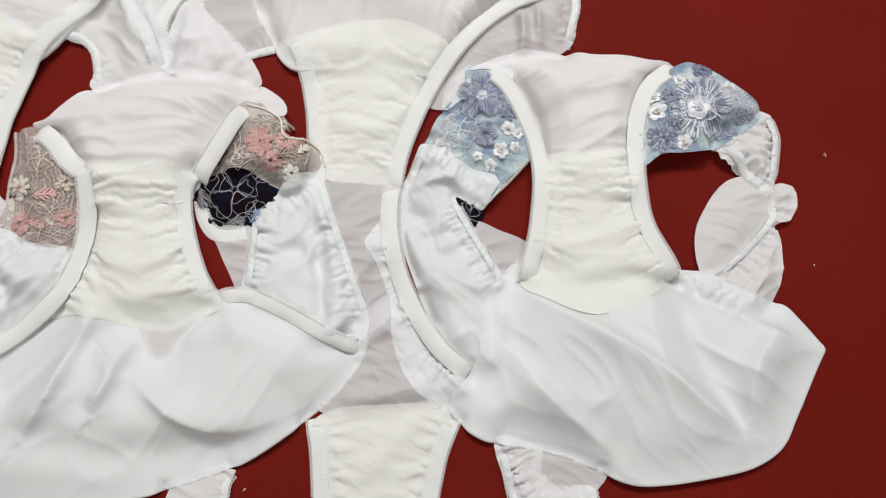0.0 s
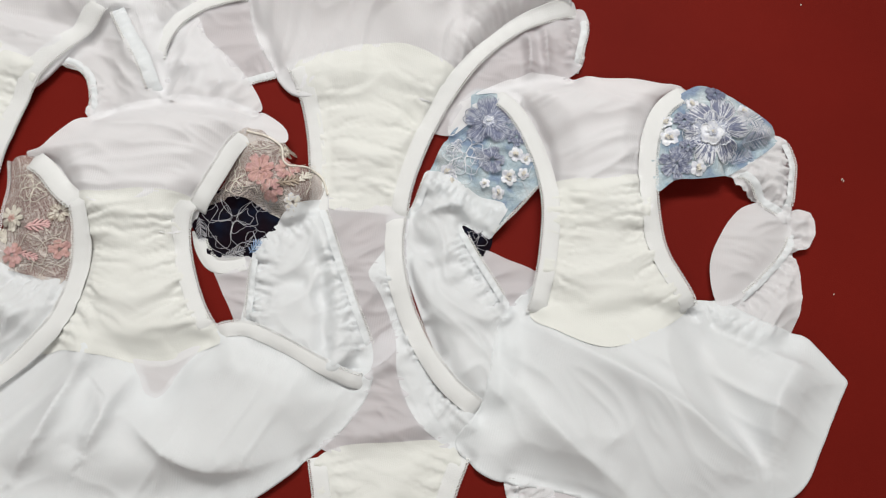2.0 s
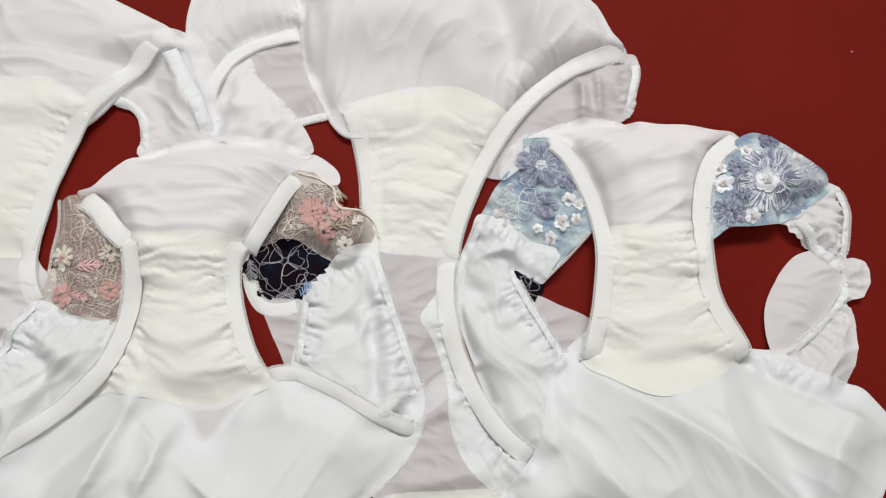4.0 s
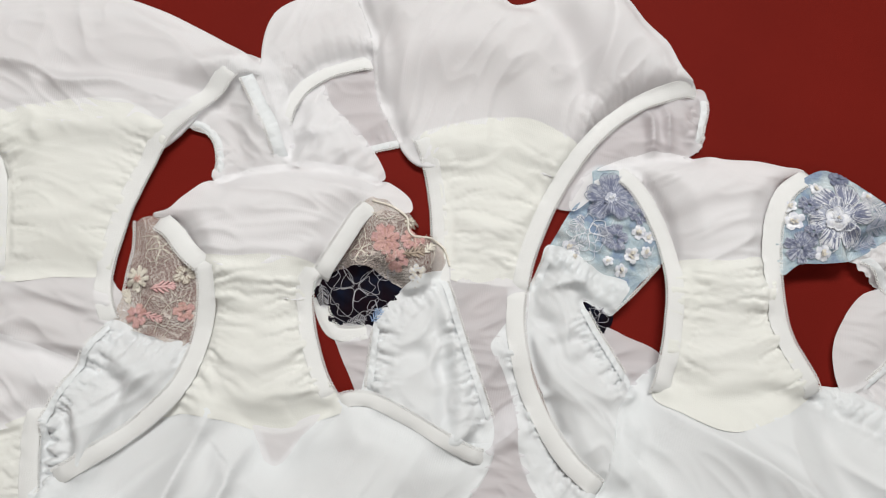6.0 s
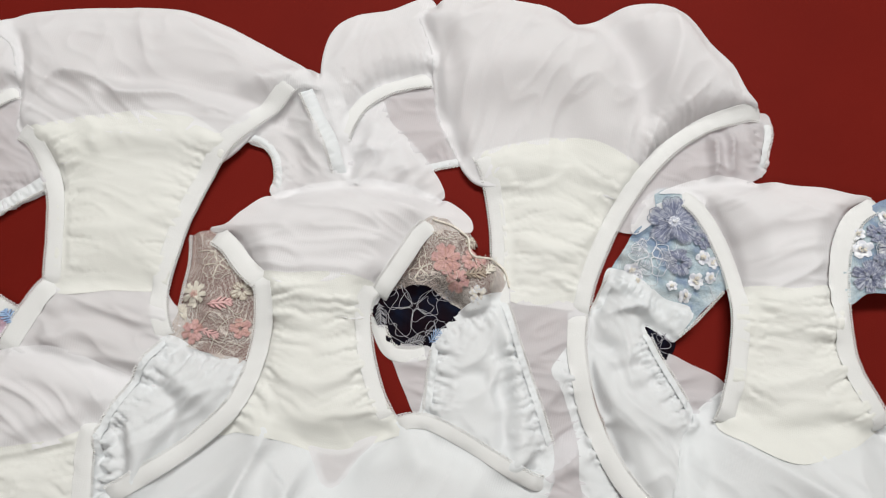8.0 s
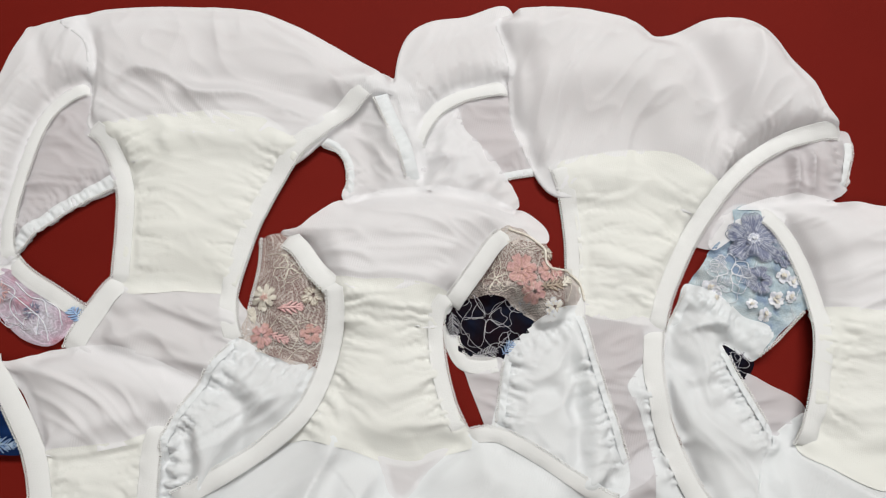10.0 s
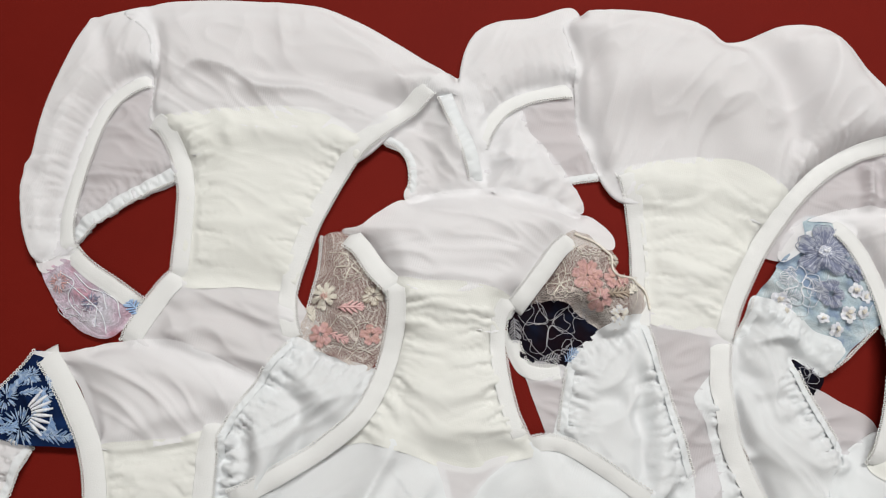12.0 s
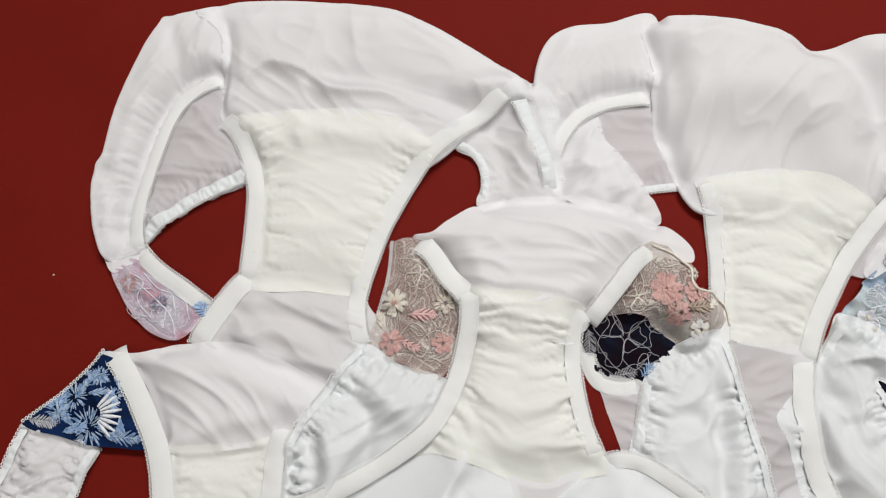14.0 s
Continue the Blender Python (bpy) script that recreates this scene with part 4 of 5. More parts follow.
band(e, [(-25.5, 30.0), (-24.3, 28.3), (-23.0, 26.6), (-21.9, 24.5)], 0.85, "right", 1.2, ruffle=0.18, pucker=2.2, material=SATIN)
sheet(e, "gusset", [(-43.4, 23.5), (-41.6, 24.4), (-38.5, 25.5), (-35.3, 26.3), (-32.7, 26.6), (-30.2, 25.7), (-29.5, 25.4), (-30.4, 22.3), (-31.2, 18.6), (-31.3, 15.9), (-31.6, 14.9), (-34.8, 14.3), (-38.2, 13.6), (-39.0, 16.5), (-39.8, 19.3), (-41.2, 21.7)], COTTON, 0.45, 0.5, 1.8,
      gathers=[([(-41.6, 23.2), (-39.6, 20.2), (-37.9, 14.6)], 0.30, 0.80, 1.8), ([(-30.3, 24.6), (-31.2, 20.1), (-31.7, 15.9)], 0.30, 0.80, 2.0)],
      folds=[([(-39.9, 22.9), (-37.0, 23.2), (-33.1, 25.5)], 0.5, 0.15), ([(-38.2, 17.9), (-35.3, 18.3), (-32.3, 20.2)], 0.5, 0.15)], label="cream cotton gusset", gap=0.04, crumple=0.08, flow=5, size=60)
band(e, [(-43.9, 23.8), (-42.5, 23.2), (-41.0, 21.5), (-39.9, 19.5), (-39.2, 17.0), (-38.7, 14.8), (-38.6, 13.8)], 0.99, "right", 0.6)
band(e, [(-38.5, 14.3), (-39.2, 12.8), (-39.8, 11.2), (-40.3, 9.3)], 1.22, "right", 0.8, label="white elastic band folded over")
band(e, [(-26.3, 30.4), (-27.3, 28.6), (-28.7, 26.8), (-30.0, 24.8), (-30.9, 22.2), (-31.5, 19.5), (-31.7, 16.9), (-31.7, 14.8), (-31.2, 13.2), (-30.4, 11.7)], 1.03, "left", 0.4)
band(e, [(-45.9, 13.9), (-44.1, 13.0), (-42.3, 12.4), (-40.5, 11.7)], 0.99, "left", 0.8)

# ---------------------------------------------------------------- brief with navy lace, at the near corner
navy_brief = thing("brief", "white nylon brief with navy lace embroidered in pale blue", "underwear", "white briefs laid out on the table")
g = navy_brief
navy_lace = sheet(g, "lace_panel", [(-48.6, 2.4), (-47.9, 3.3), (-46.8, 4.8), (-45.8, 6.7), (-45.4, 7.6), (-44.0, 7.3), (-42.3, 5.3), (-40.7, 3.1), (-42.6, 2.5), (-44.3, 2.2), (-46.1, 2.2), (-47.8, 2.1)], NAVY_NET, 0.7, 0.4, 1.0, label="navy lace with pale blue embroidery")
stitches(navy_lace, fan([(-44.5, 3.9)], 0.55, 1.7, -32, 70, 8), T_WHITE, "embroidered_fan", 0.0024)
for spot, wide, count in (([(-44.5, 3.2)], 1.25, 44), ([(-46.0, 4.6)], 0.95, 34), ([(-46.6, 3.5)], 0.85, 30), ([(-45.0, 6.1)], 0.7, 26), ([(-43.7, 5.3)], 0.6, 24)):
    stitches(navy_lace, burst(spot, wide, count), T_MIST, width=0.0009)
stitches(navy_lace, feather([(-45.9, 4.5)], 1.4, 72, 12, 0.38, 32), T_MIST, width=0.0009)
stitches(navy_lace, feather([(-43.4, 3.0)], 2.0, 10, 14, 0.32, 40), T_MIST, width=0.0009)
stitches(navy_lace, feather([(-46.1, 6.1)], 1.7, -4, 12, 0.3, 35), T_MIST, width=0.0009)
stitches(navy_lace, feather([(-47.6, 3.5)], 1.6, 42, 11, 0.3, 35), T_SKY, width=0.0009)
stitches(navy_lace, feather([(-45.9, 2.5)], 1.4, 30, 10, 0.45, 35), T_SKY, width=0.0009)
stitches(navy_lace, feather([(-43.9, 5.5)], 1.2, -60, 10, 0.35, 35), T_SKY, width=0.0009)
for spot, far, way in (([(-45.2, 5.0)], 1.1, 20), ([(-44.2, 6.6)], 1.0, -50), ([(-47.0, 4.3)], 1.0, -30), ([(-42.9, 4.2)], 1.0, -60), ([(-45.4, 3.0)], 1.0, 150), ([(-43.0, 2.8)], 1.1, 70), ([(-46.8, 2.7)], 1.2, 70)):
    stitches(navy_lace, feather(spot, far, way, 9, 0.4, 32), T_MIST, width=0.0008)
stitches(navy_lace, feather([(-48.2, 2.6)], 1.7, 8, 12, 0.3), T_SILVER, width=0.0010)
sheet(g, "side_panel", [(-48.5, 2.6), (-47.4, 2.4), (-45.5, 2.4), (-43.7, 2.2), (-43.9, 0.3), (-44.1, -1.5), (-44.8, -3.4), (-48.8, -4.6), (-48.9, -1.4), (-48.7, 0.6)], SHEER, 0.3, 0.7, 1.2,
      gathers=[([(-48.1, 2.2), (-48.3, -0.6), (-48.2, -3.7)], 0.66, 0.54, 1.4), ([(-43.6, 2.2), (-44.0, -0.7), (-44.4, -3.0)], 0.66, 0.54, 1.4)], crumple=0.4, flow=55, size=70)
hem(g, [(-48.6, 2.4), (-48.6, 0.9), (-48.8, -0.9), (-48.9, -3.7)], False)
hem(g, [(-43.7, 2.2), (-43.9, 0.4), (-44.1, -1.5), (-44.7, -3.3)], True)
trim(g, [(-48.6, 2.4), (-47.9, 3.3), (-46.8, 4.8), (-45.8, 6.7), (-45.5, 7.6)], True)
sheet(g, "upper_panel", [(-45.5, 7.4), (-43.4, 8.0), (-41.5, 9.1), (-37.6, 10.2), (-33.9, 9.7), (-31.1, 8.8), (-31.7, 7.3), (-32.8, 6.0), (-33.8, 5.4), (-34.9, 4.7), (-39.5, 3.1), (-41.1, 4.7), (-42.8, 6.5)], DOUBLE, 0.6, 0.6, 1.6,
      folds=[([(-41.2, 8.0), (-37.8, 8.6), (-33.3, 7.8)], 0.8, 0.4), ([(-38.6, 4.1), (-36.7, 5.6), (-34.6, 6.5)], 0.5, 0.3)], label="sheer white upper panel", crumple=0.24, flow=-20, size=45, stretch=5)
sheet(g, "gusset", [(-39.8, 3.1), (-37.5, 4.1), (-35.4, 4.8), (-33.6, 5.6), (-32.8, 3.1), (-32.0, 0.1), (-37.5, -1.5), (-38.7, 0.8)], COTTON, 0.5, 0.4, 1.4,
      gathers=[([(-39.2, 2.9), (-37.4, -1.3)], 0.32, 0.80, 1.8), ([(-33.7, 5.1), (-32.4, 0.1)], 0.32, 0.80, 1.8)], label="cream cotton gusset", gap=0.04, crumple=0.08, flow=5, size=60)
band(g, [(-44.9, 7.8), (-43.2, 6.4), (-41.5, 4.7), (-40.1, 3.0), (-39.2, 1.3), (-38.0, -1.5)], 1.17, "right", 0.9)
band(g, [(-33.5, 6.4), (-33.5, 4.8), (-33.1, 3.0), (-32.4, 0.1)], 1.17, "left", 0.9)

# ---------------------------------------------------------------- brief with pink lace, middle of the table
pink_brief = thing("brief", "white nylon brief with beige net lace and pink embroidered flowers", "underwear", "white briefs laid out on the table")
b = pink_brief
pink_lace = sheet(b, "lace_panel", [(-30.8, 18.7), (-28.9, 19.3), (-27.0, 18.0), (-25.6, 16.6), (-24.9, 13.9), (-25.2, 12.0), (-25.8, 11.2), (-27.8, 11.6), (-30.3, 12.0), (-30.2, 13.9), (-30.3, 16.0), (-30.6, 17.8)], PINK_NET, 0.4, 0.8, 1.6, label="beige net lace with pink and cream flowers")
thread_flower(pink_lace, [(-29.4, 15.0)], 0.95, 9, (T_CREAM, T_CREAM, T_WHITE), 0.2, 2, 0.36)
flower(pink_lace, [(-29.4, 15.0)], 0.3, 6, T_PINK, T_CREAM, T_PINK)
thread_flower(pink_lace, [(-28.9, 12.7)], 0.85, 6, (T_ROSE, T_PINK), 0.5, 2, 0.42)
thread_flower(pink_lace, [(-26.4, 15.8)], 0.8, 5, (T_CREAM, T_TAUPE, T_PINK), 0.1, 2, 0.4)
thread_flower(pink_lace, [(-25.9, 13.4)], 0.75, 5, (T_PINK, T_ROSE, T_TAUPE), 0.8, 2, 0.4)
scribble(pink_lace, (-29.8, 12.2, -25.8, 18.2), 12, T_CREAM, 0.00014, 0.3)
stitches(pink_lace, feather([(-28.3, 14.5)], 1.5, 15, 5, 0.4, 35), T_ROSE, width=0.0018)
stitches(pink_lace, feather([(-28.4, 12.9)], 1.2, -10, 4, 0.4, 35), T_ROSE, width=0.0016)
stitches(pink_lace, feather([(-29.6, 13.3)], 1.0, 120, 5, 0.5, 40), T_CREAM, width=0.0014)
cords(pink_lace, outline_flower([(-28.3, 17.2)], 1.0, 5, 0.3) + [([(-28.5, 13.2), (-27.9, 14.1), (-26.7, 13.4), (-26.9, 12.3), (-27.9, 12.7)], False), ([(-27.6, 11.8), (-27.2, 13.2), (-26.5, 14.0), (-25.7, 14.0)], False), ([(-27.0, 11.6), (-26.4, 12.4), (-25.5, 12.3)], False), ([(-27.1, 14.7), (-26.4, 14.2), (-26.0, 14.6)], False), ([(-29.9, 17.8), (-28.9, 17.9), (-27.8, 17.3), (-27.0, 16.8)], False)], T_CREAM, 0.0002)
trim(b, [(-30.8, 18.8), (-30.6, 17.8), (-30.3, 16.0), (-30.3, 14.0)], False)
sheet(b, "upper_panel", [(-29.5, 19.3), (-28.4, 19.8), (-27.6, 20.8), (-25.6, 22.7), (-22.7, 23.9), (-19.4, 24.6), (-16.4, 24.4), (-14.4, 23.8), (-12.9, 22.9), (-12.8, 22.0), (-15.0, 21.8), (-16.7, 20.3), (-18.3, 15.6), (-20.4, 15.2), (-23.2, 14.7), (-25.0, 14.8), (-27.4, 18.4)], DOUBLE, 1.1, 0.8, 1.1, crumple=0.16, flow=-6, stretch=4, size=60,
      folds=[([(-26.0, 18.7), (-22.7, 18.9), (-18.6, 20.4)], 0.35, 0.2), ([(-25.0, 17.7), (-21.0, 18.1), (-18.3, 18.7)], 0.35, 0.25), ([(-24.5, 20.5), (-21.0, 21.1), (-16.9, 23.0)], 0.8, 0.25)], label="sheer white upper panel, softly gathered")
pink_lace_b = sheet(b, "lace_panel", [(-17.9, 17.0), (-16.6, 19.1), (-16.2, 21.6), (-15.2, 22.7), (-13.6, 22.5), (-12.6, 21.7), (-12.3, 20.4), (-10.7, 20.6), (-9.8, 19.3), (-10.5, 18.0), (-12.0, 17.1), (-13.2, 17.4), (-14.8, 18.1), (-16.6, 17.8)], PINK_NET, 1.1, 0.4, 0.8,
      folds=[([(-13.7, 22.2), (-12.7, 20.6), (-13.1, 18.6)], 0.5, 0.4), ([(-11.9, 20.5), (-11.2, 18.5)], 0.4, 0.3)], label="beige net lace, crumpled, with pink flowers")
thread_flower(pink_lace_b, [(-14.0, 20.0)], 1.15, 7, (T_PINK, T_ROSE, T_PINK), 0.4, 3, 0.45)
thread_flower(pink_lace_b, [(-12.3, 20.2)], 0.85, 6, (T_PINK, T_ROSE, T_CREAM), 0.1, 2, 0.45)
thread_flower(pink_lace_b, [(-13.0, 18.7)], 0.8, 6, (T_ROSE, T_PINK, T_TAUPE), 0.9, 2, 0.45)
thread_flower(pink_lace_b, [(-11.6, 18.1)], 0.65, 6, (T_CREAM, T_WHITE), 0.9, 2, 0.4)
thread_flower(pink_lace_b, [(-12.6, 21.3)], 0.5, 5, (T_CREAM, T_TAUPE), 0.4, 2, 0.4)
scribble(pink_lace_b, (-15.8, 18.2, -10.8, 21.6), 10, T_CREAM, 0.00014, 0.3)
stitches(pink_lace_b, feather([(-12.7, 19.1)], 1.3, 20, 5, 0.45, 40), T_TAUPE, width=0.0018)
stitches(pink_lace_b, feather([(-11.4, 19.4)], 0.9, 60, 4, 0.5, 40), T_CREAM, width=0.0016)
cords(pink_lace_b, [([(-16.0, 21.4), (-15.3, 19.8), (-15.8, 18.4)], False), ([(-15.4, 21.8), (-14.5, 21.2), (-13.5, 21.7)], False), ([(-11.7, 20.0), (-10.8, 19.7), (-10.9, 18.6)], False)] + outline_flower([(-15.5, 19.1)], 0.8, 5), T_CREAM, 0.0002)
cords(pink_lace_b, [([(-15.3, 22.4), (-13.9, 22.2), (-12.9, 21.6), (-12.6, 20.7), (-12.1, 20.4), (-11.1, 20.6), (-10.2, 20.1), (-9.7, 19.1)], False)], T_CREAM, 0.0008, "scalloped_edge")
sheet(b, "left_wing", [(-30.6, 12.1), (-28.1, 11.6), (-25.0, 11.4), (-25.2, 9.7), (-26.1, 7.2), (-27.7, 4.9), (-29.1, 2.9), (-29.6, 0.9), (-32.4, 0.1), (-32.4, 2.0), (-32.7, 3.8), (-32.9, 6.1), (-31.9, 8.7)], SATIN, 0.6, 0.8, 1.4,
      folds=[([(-30.2, 9.0), (-28.9, 8.1), (-28.5, 5.6)], 0.6, -0.56), ([(-28.3, 9.6), (-26.7, 8.7)], 0.8, 0.56), ([(-32.2, 6.5), (-31.0, 4.6), (-30.9, 2.7)], 0.4, -0.56), ([(-31.0, 6.5), (-29.9, 4.9), (-30.0, 3.0)], 0.5, 0.56)],
      gathers=[([(-30.6, 12.0), (-31.9, 8.7), (-32.8, 6.0)], 0.59, 0.61, 1.6), ([(-30.5, 12.0), (-25.6, 11.3)], 0.50, 0.54, 1.4), ([(-32.9, 5.0), (-31.9, 0.6)], 0.98, 0.54, 1.2)], crumple=0.30, flow=60, size=38, stretch=3)
hem(b, [(-30.5, 12.2), (-31.4, 10.4), (-32.1, 8.4), (-32.9, 6.2), (-32.8, 4.1)], False)
sheet(b, "right_wing", [(-13.9, 14.9), (-13.1, 16.3), (-12.2, 17.4), (-10.1, 18.7), (-9.4, 17.6), (-8.5, 15.8), (-6.7, 12.3), (-5.4, 9.5), (-5.5, 8.1), (-6.8, 6.5), (-8.9, 6.2), (-11.6, 6.9), (-13.7, 8.1), (-13.9, 12.5)], SATIN, 0.6, 0.45, 1.4,
      folds=[([(-9.9, 17.1), (-8.3, 13.9), (-7.4, 10.7), (-7.5, 8.5)], 0.6, 0.56), ([(-12.4, 12.3), (-10.8, 13.2), (-9.1, 12.3)], 0.6, -0.49), ([(-9.7, 14.9), (-8.9, 12.0), (-8.3, 9.2)], 0.4, -0.42)],
      gathers=[([(-13.9, 14.9), (-13.9, 12.5), (-13.6, 10.1)], 0.66, 0.54, 1.3), ([(-8.6, 15.8), (-6.7, 12.3), (-5.4, 9.5)], 0.59, 0.54, 1.3), ([(-13.7, 15.3), (-10.1, 18.6)], 0.39, 0.54, 1.0)], crumple=0.30, flow=70, size=42, stretch=3, tuck=([(-5.5, 7.9), (-6.8, 6.5), (-8.9, 6.2), (-11.6, 6.9), (-13.7, 8.1)], 2.0))
hem(b, [(-10.0, 18.6), (-9.3, 17.4), (-8.3, 15.3), (-6.7, 12.2), (-5.3, 9.5)], True)
hem(b, [(-13.9, 14.8), (-13.8, 12.5), (-13.6, 10.2)], False)
sheet(b, "inner_panel", [(-22.0, 8.6), (-18.4, 9.0), (-14.6, 9.8), (-14.6, 7.0), (-17.3, 4.0), (-19.5, 4.0)], THIN, 0.15, 0.0, 0.6, crumple=0.03)
sheet(b, "lower_panel", [(-32.6, -0.2), (-31.1, 2.6), (-29.2, 3.8), (-27.4, 5.5), (-25.6, 7.5), (-24.1, 8.9), (-22.7, 9.3), (-20.4, 7.6), (-19.5, 6.6), (-18.8, 5.4), (-18.2, 5.4), (-17.5, 6.6), (-16.3, 8.3), (-15.0, 9.7), (-13.6, 10.4), (-9.9, 9.4), (-6.8, 8.3), (-5.3, 8.4), (-5.4, 6.7), (-6.7, 4.4), (-9.0, 2.0), (-12.1, -0.6), (-16.0, -2.6), (-21.0, -4.2), (-26.1, -5.2), (-30.3, -5.2), (-32.6, -3.1)], SATIN, 0.5, 1.25, 2.4, under=True, crumple=0.16, flow=60, size=32,
      folds=[([(-25.6, -0.8), (-24.0, 2.5), (-23.5, 4.9), (-22.7, 7.5)], 0.7, 0.85), ([(-21.6, 1.2), (-20.8, 3.4), (-20.6, 4.6), (-19.9, 6.6)], 0.7, 0.85), ([(-20.6, 4.6), (-17.5, 2.5), (-14.7, 1.3), (-12.2, 1.5), (-9.4, 2.8)], 0.9, 0.8), ([(-22.0, 4.2), (-22.1, 1.5)], 0.8, -0.5), ([(-16.6, 7.0), (-14.2, 7.7), (-9.8, 7.2)], 0.9, 0.4), ([(-27.4, 1.7), (-25.1, 4.1), (-22.6, 5.9)], 0.8, -0.64), ([(-26.9, -0.6), (-19.8, -0.8), (-13.0, 0.5)], 1.2, -0.48)],
      keep=12, label="wide white satin-finish lower panel")
sheet(b, "gusset", [(-25.6, 16.9), (-23.4, 17.3), (-20.9, 17.8), (-18.0, 17.6), (-18.5, 16.0), (-18.0, 13.8), (-16.8, 11.4), (-15.1, 9.7), (-14.5, 9.1), (-16.6, 7.9), (-18.1, 7.0), (-19.9, 6.9), (-22.1, 7.2), (-24.6, 7.2), (-25.7, 6.8), (-26.3, 7.1), (-25.6, 8.8), (-24.8, 11.4), (-24.8, 14.1)], COTTON, 0.7, 0.5, 1.6,
      gathers=[([(-24.7, 16.3), (-24.0, 13.8), (-24.2, 11.1), (-26.0, 6.9)], 0.47, 0.88, 2.2), ([(-18.6, 16.7), (-18.1, 13.8), (-16.1, 10.0)], 0.52, 0.80, 2.4)],
      folds=[([(-23.3, 11.2), (-20.6, 10.8), (-18.0, 12.3)], 0.5, 0.2), ([(-23.5, 8.6), (-20.2, 8.7), (-17.2, 10.2)], 0.6, 0.25), ([(-23.7, 14.9), (-20.6, 14.6), (-18.9, 15.2)], 0.4, 0.15)], label="cream cotton gusset", gap=0.04, crumple=0.08, flow=5, size=60)
band(b, [(-15.3, 9.3), (-14.3, 9.75), (-13.0, 9.8), (-10.7, 9.1), (-8.4, 8.2), (-6.6, 7.6), (-5.6, 7.5)], 0.85, "left", 1.0, gap=0.07)
band(b, [(-29.0, 19.1), (-28.0, 18.6), (-26.6, 17.4), (-25.0, 16.4)], 1.17, "right", 1.4)
band(b, [(-25.3, 17.0), (-24.7, 15.2), (-24.5, 13.3), (-24.6, 10.9), (-25.2, 8.6), (-26.7, 6.5), (-28.4, 4.7), (-30.2, 3.0), (-31.3, 2.2)], 1.03, "right", 1.2, gap=0.11)
band(b, [(-15.0, 22.4), (-15.9, 21.3), (-16.6, 19.7), (-17.8, 17.0)], 1.03, "right", 1.4)
band(b, [(-18.1, 17.7), (-18.6, 16.6), (-18.4, 14.9), (-17.7, 12.8), (-16.6, 10.7), (-15.5, 9.3)], 0.90, "left", 0.7)

# ---------------------------------------------------------------- brief with blue lace, uppermost of the pile
blue_brief = thing("brief", "white nylon brief with pale blue lace and lilac embroidered flowers", "underwear", "white briefs laid out on the table")
a = blue_brief
sheet(a, "side_fold", [(-2.5, 25.0), (-1.6, 27.0), (-0.3, 27.7), (1.8, 27.8), (1.8, 26.2), (-0.5, 25.5), (-2.2, 24.0)], THIN, 0.6, 0.3, 0.7)
blue_lace = sheet(a, "lace_panel", [(-1.2, 27.3), (-0.3, 27.6), (1.3, 27.0), (3.1, 24.8), (4.2, 22.1), (3.7, 21.2), (2.5, 19.7), (1.2, 17.8), (-0.3, 18.5), (-2.4, 19.8), (-3.6, 20.6), (-3.2, 22.0), (-2.2, 24.3), (-1.2, 25.4)], BLUE_NET, 0.8, 0.5, 1.6, crumple=0.3, size=70, label="pale blue net lace with lilac flowers")
thread_flower(blue_lace, [(0.1, 25.2)], 1.75, 5, (T_LILAC, T_PALE, T_LILAC), 0.4, 3)
flower(blue_lace, [(0.1, 25.2)], 0.4, 5, T_PALE, T_WHITE, T_WHITE, 0.9, 0.3)
thread_flower(blue_lace, [(0.6, 22.5)], 1.0, 5, (T_LILAC, T_PALE), 0.2, 2)
thread_flower(blue_lace, [(2.0, 24.3)], 0.75, 6, (T_LILAC, T_PALE), 0.6, 2)
thread_flower(blue_lace, [(1.0, 26.6)], 0.55, 5, (T_LILAC, T_PALE), 0.1, 2)
for spot, wide in (([(-2.2, 21.5)], 0.55), ([(-1.8, 20.9)], 0.4), ([(1.8, 21.5)], 0.55), ([(1.2, 20.4)], 0.45), ([(2.1, 23.1)], 0.5), ([(2.8, 22.9)], 0.42), ([(2.7, 21.9)], 0.4), ([(0.3, 20.9)], 0.35)):
    flower(blue_lace, spot, wide, 5, T_WHITE, T_WHITE, T_CREAM, wide * 9)
stitches(blue_lace, feather([(-1.6, 23.9)], 1.5, -110, 13, 0.4) + feather([(-2.6, 21.4)], 1.5, 25, 12, 0.4), T_WHITE, width=0.0005)
stitches(blue_lace, feather([(-0.6, 23.3)], 1.4, -60, 12, 0.4) + feather([(1.4, 25.9)], 1.2, -70, 9, 0.4), T_PALE, width=0.0006)
cords(blue_lace, outline_flower([(-1.2, 22.6)], 1.25, 5, 0.5), T_WHITE, 0.00022)
scribble(blue_lace, (-2.4, 20.0, 3.2, 24.2), 7, T_WHITE, 0.00016, 0.35)
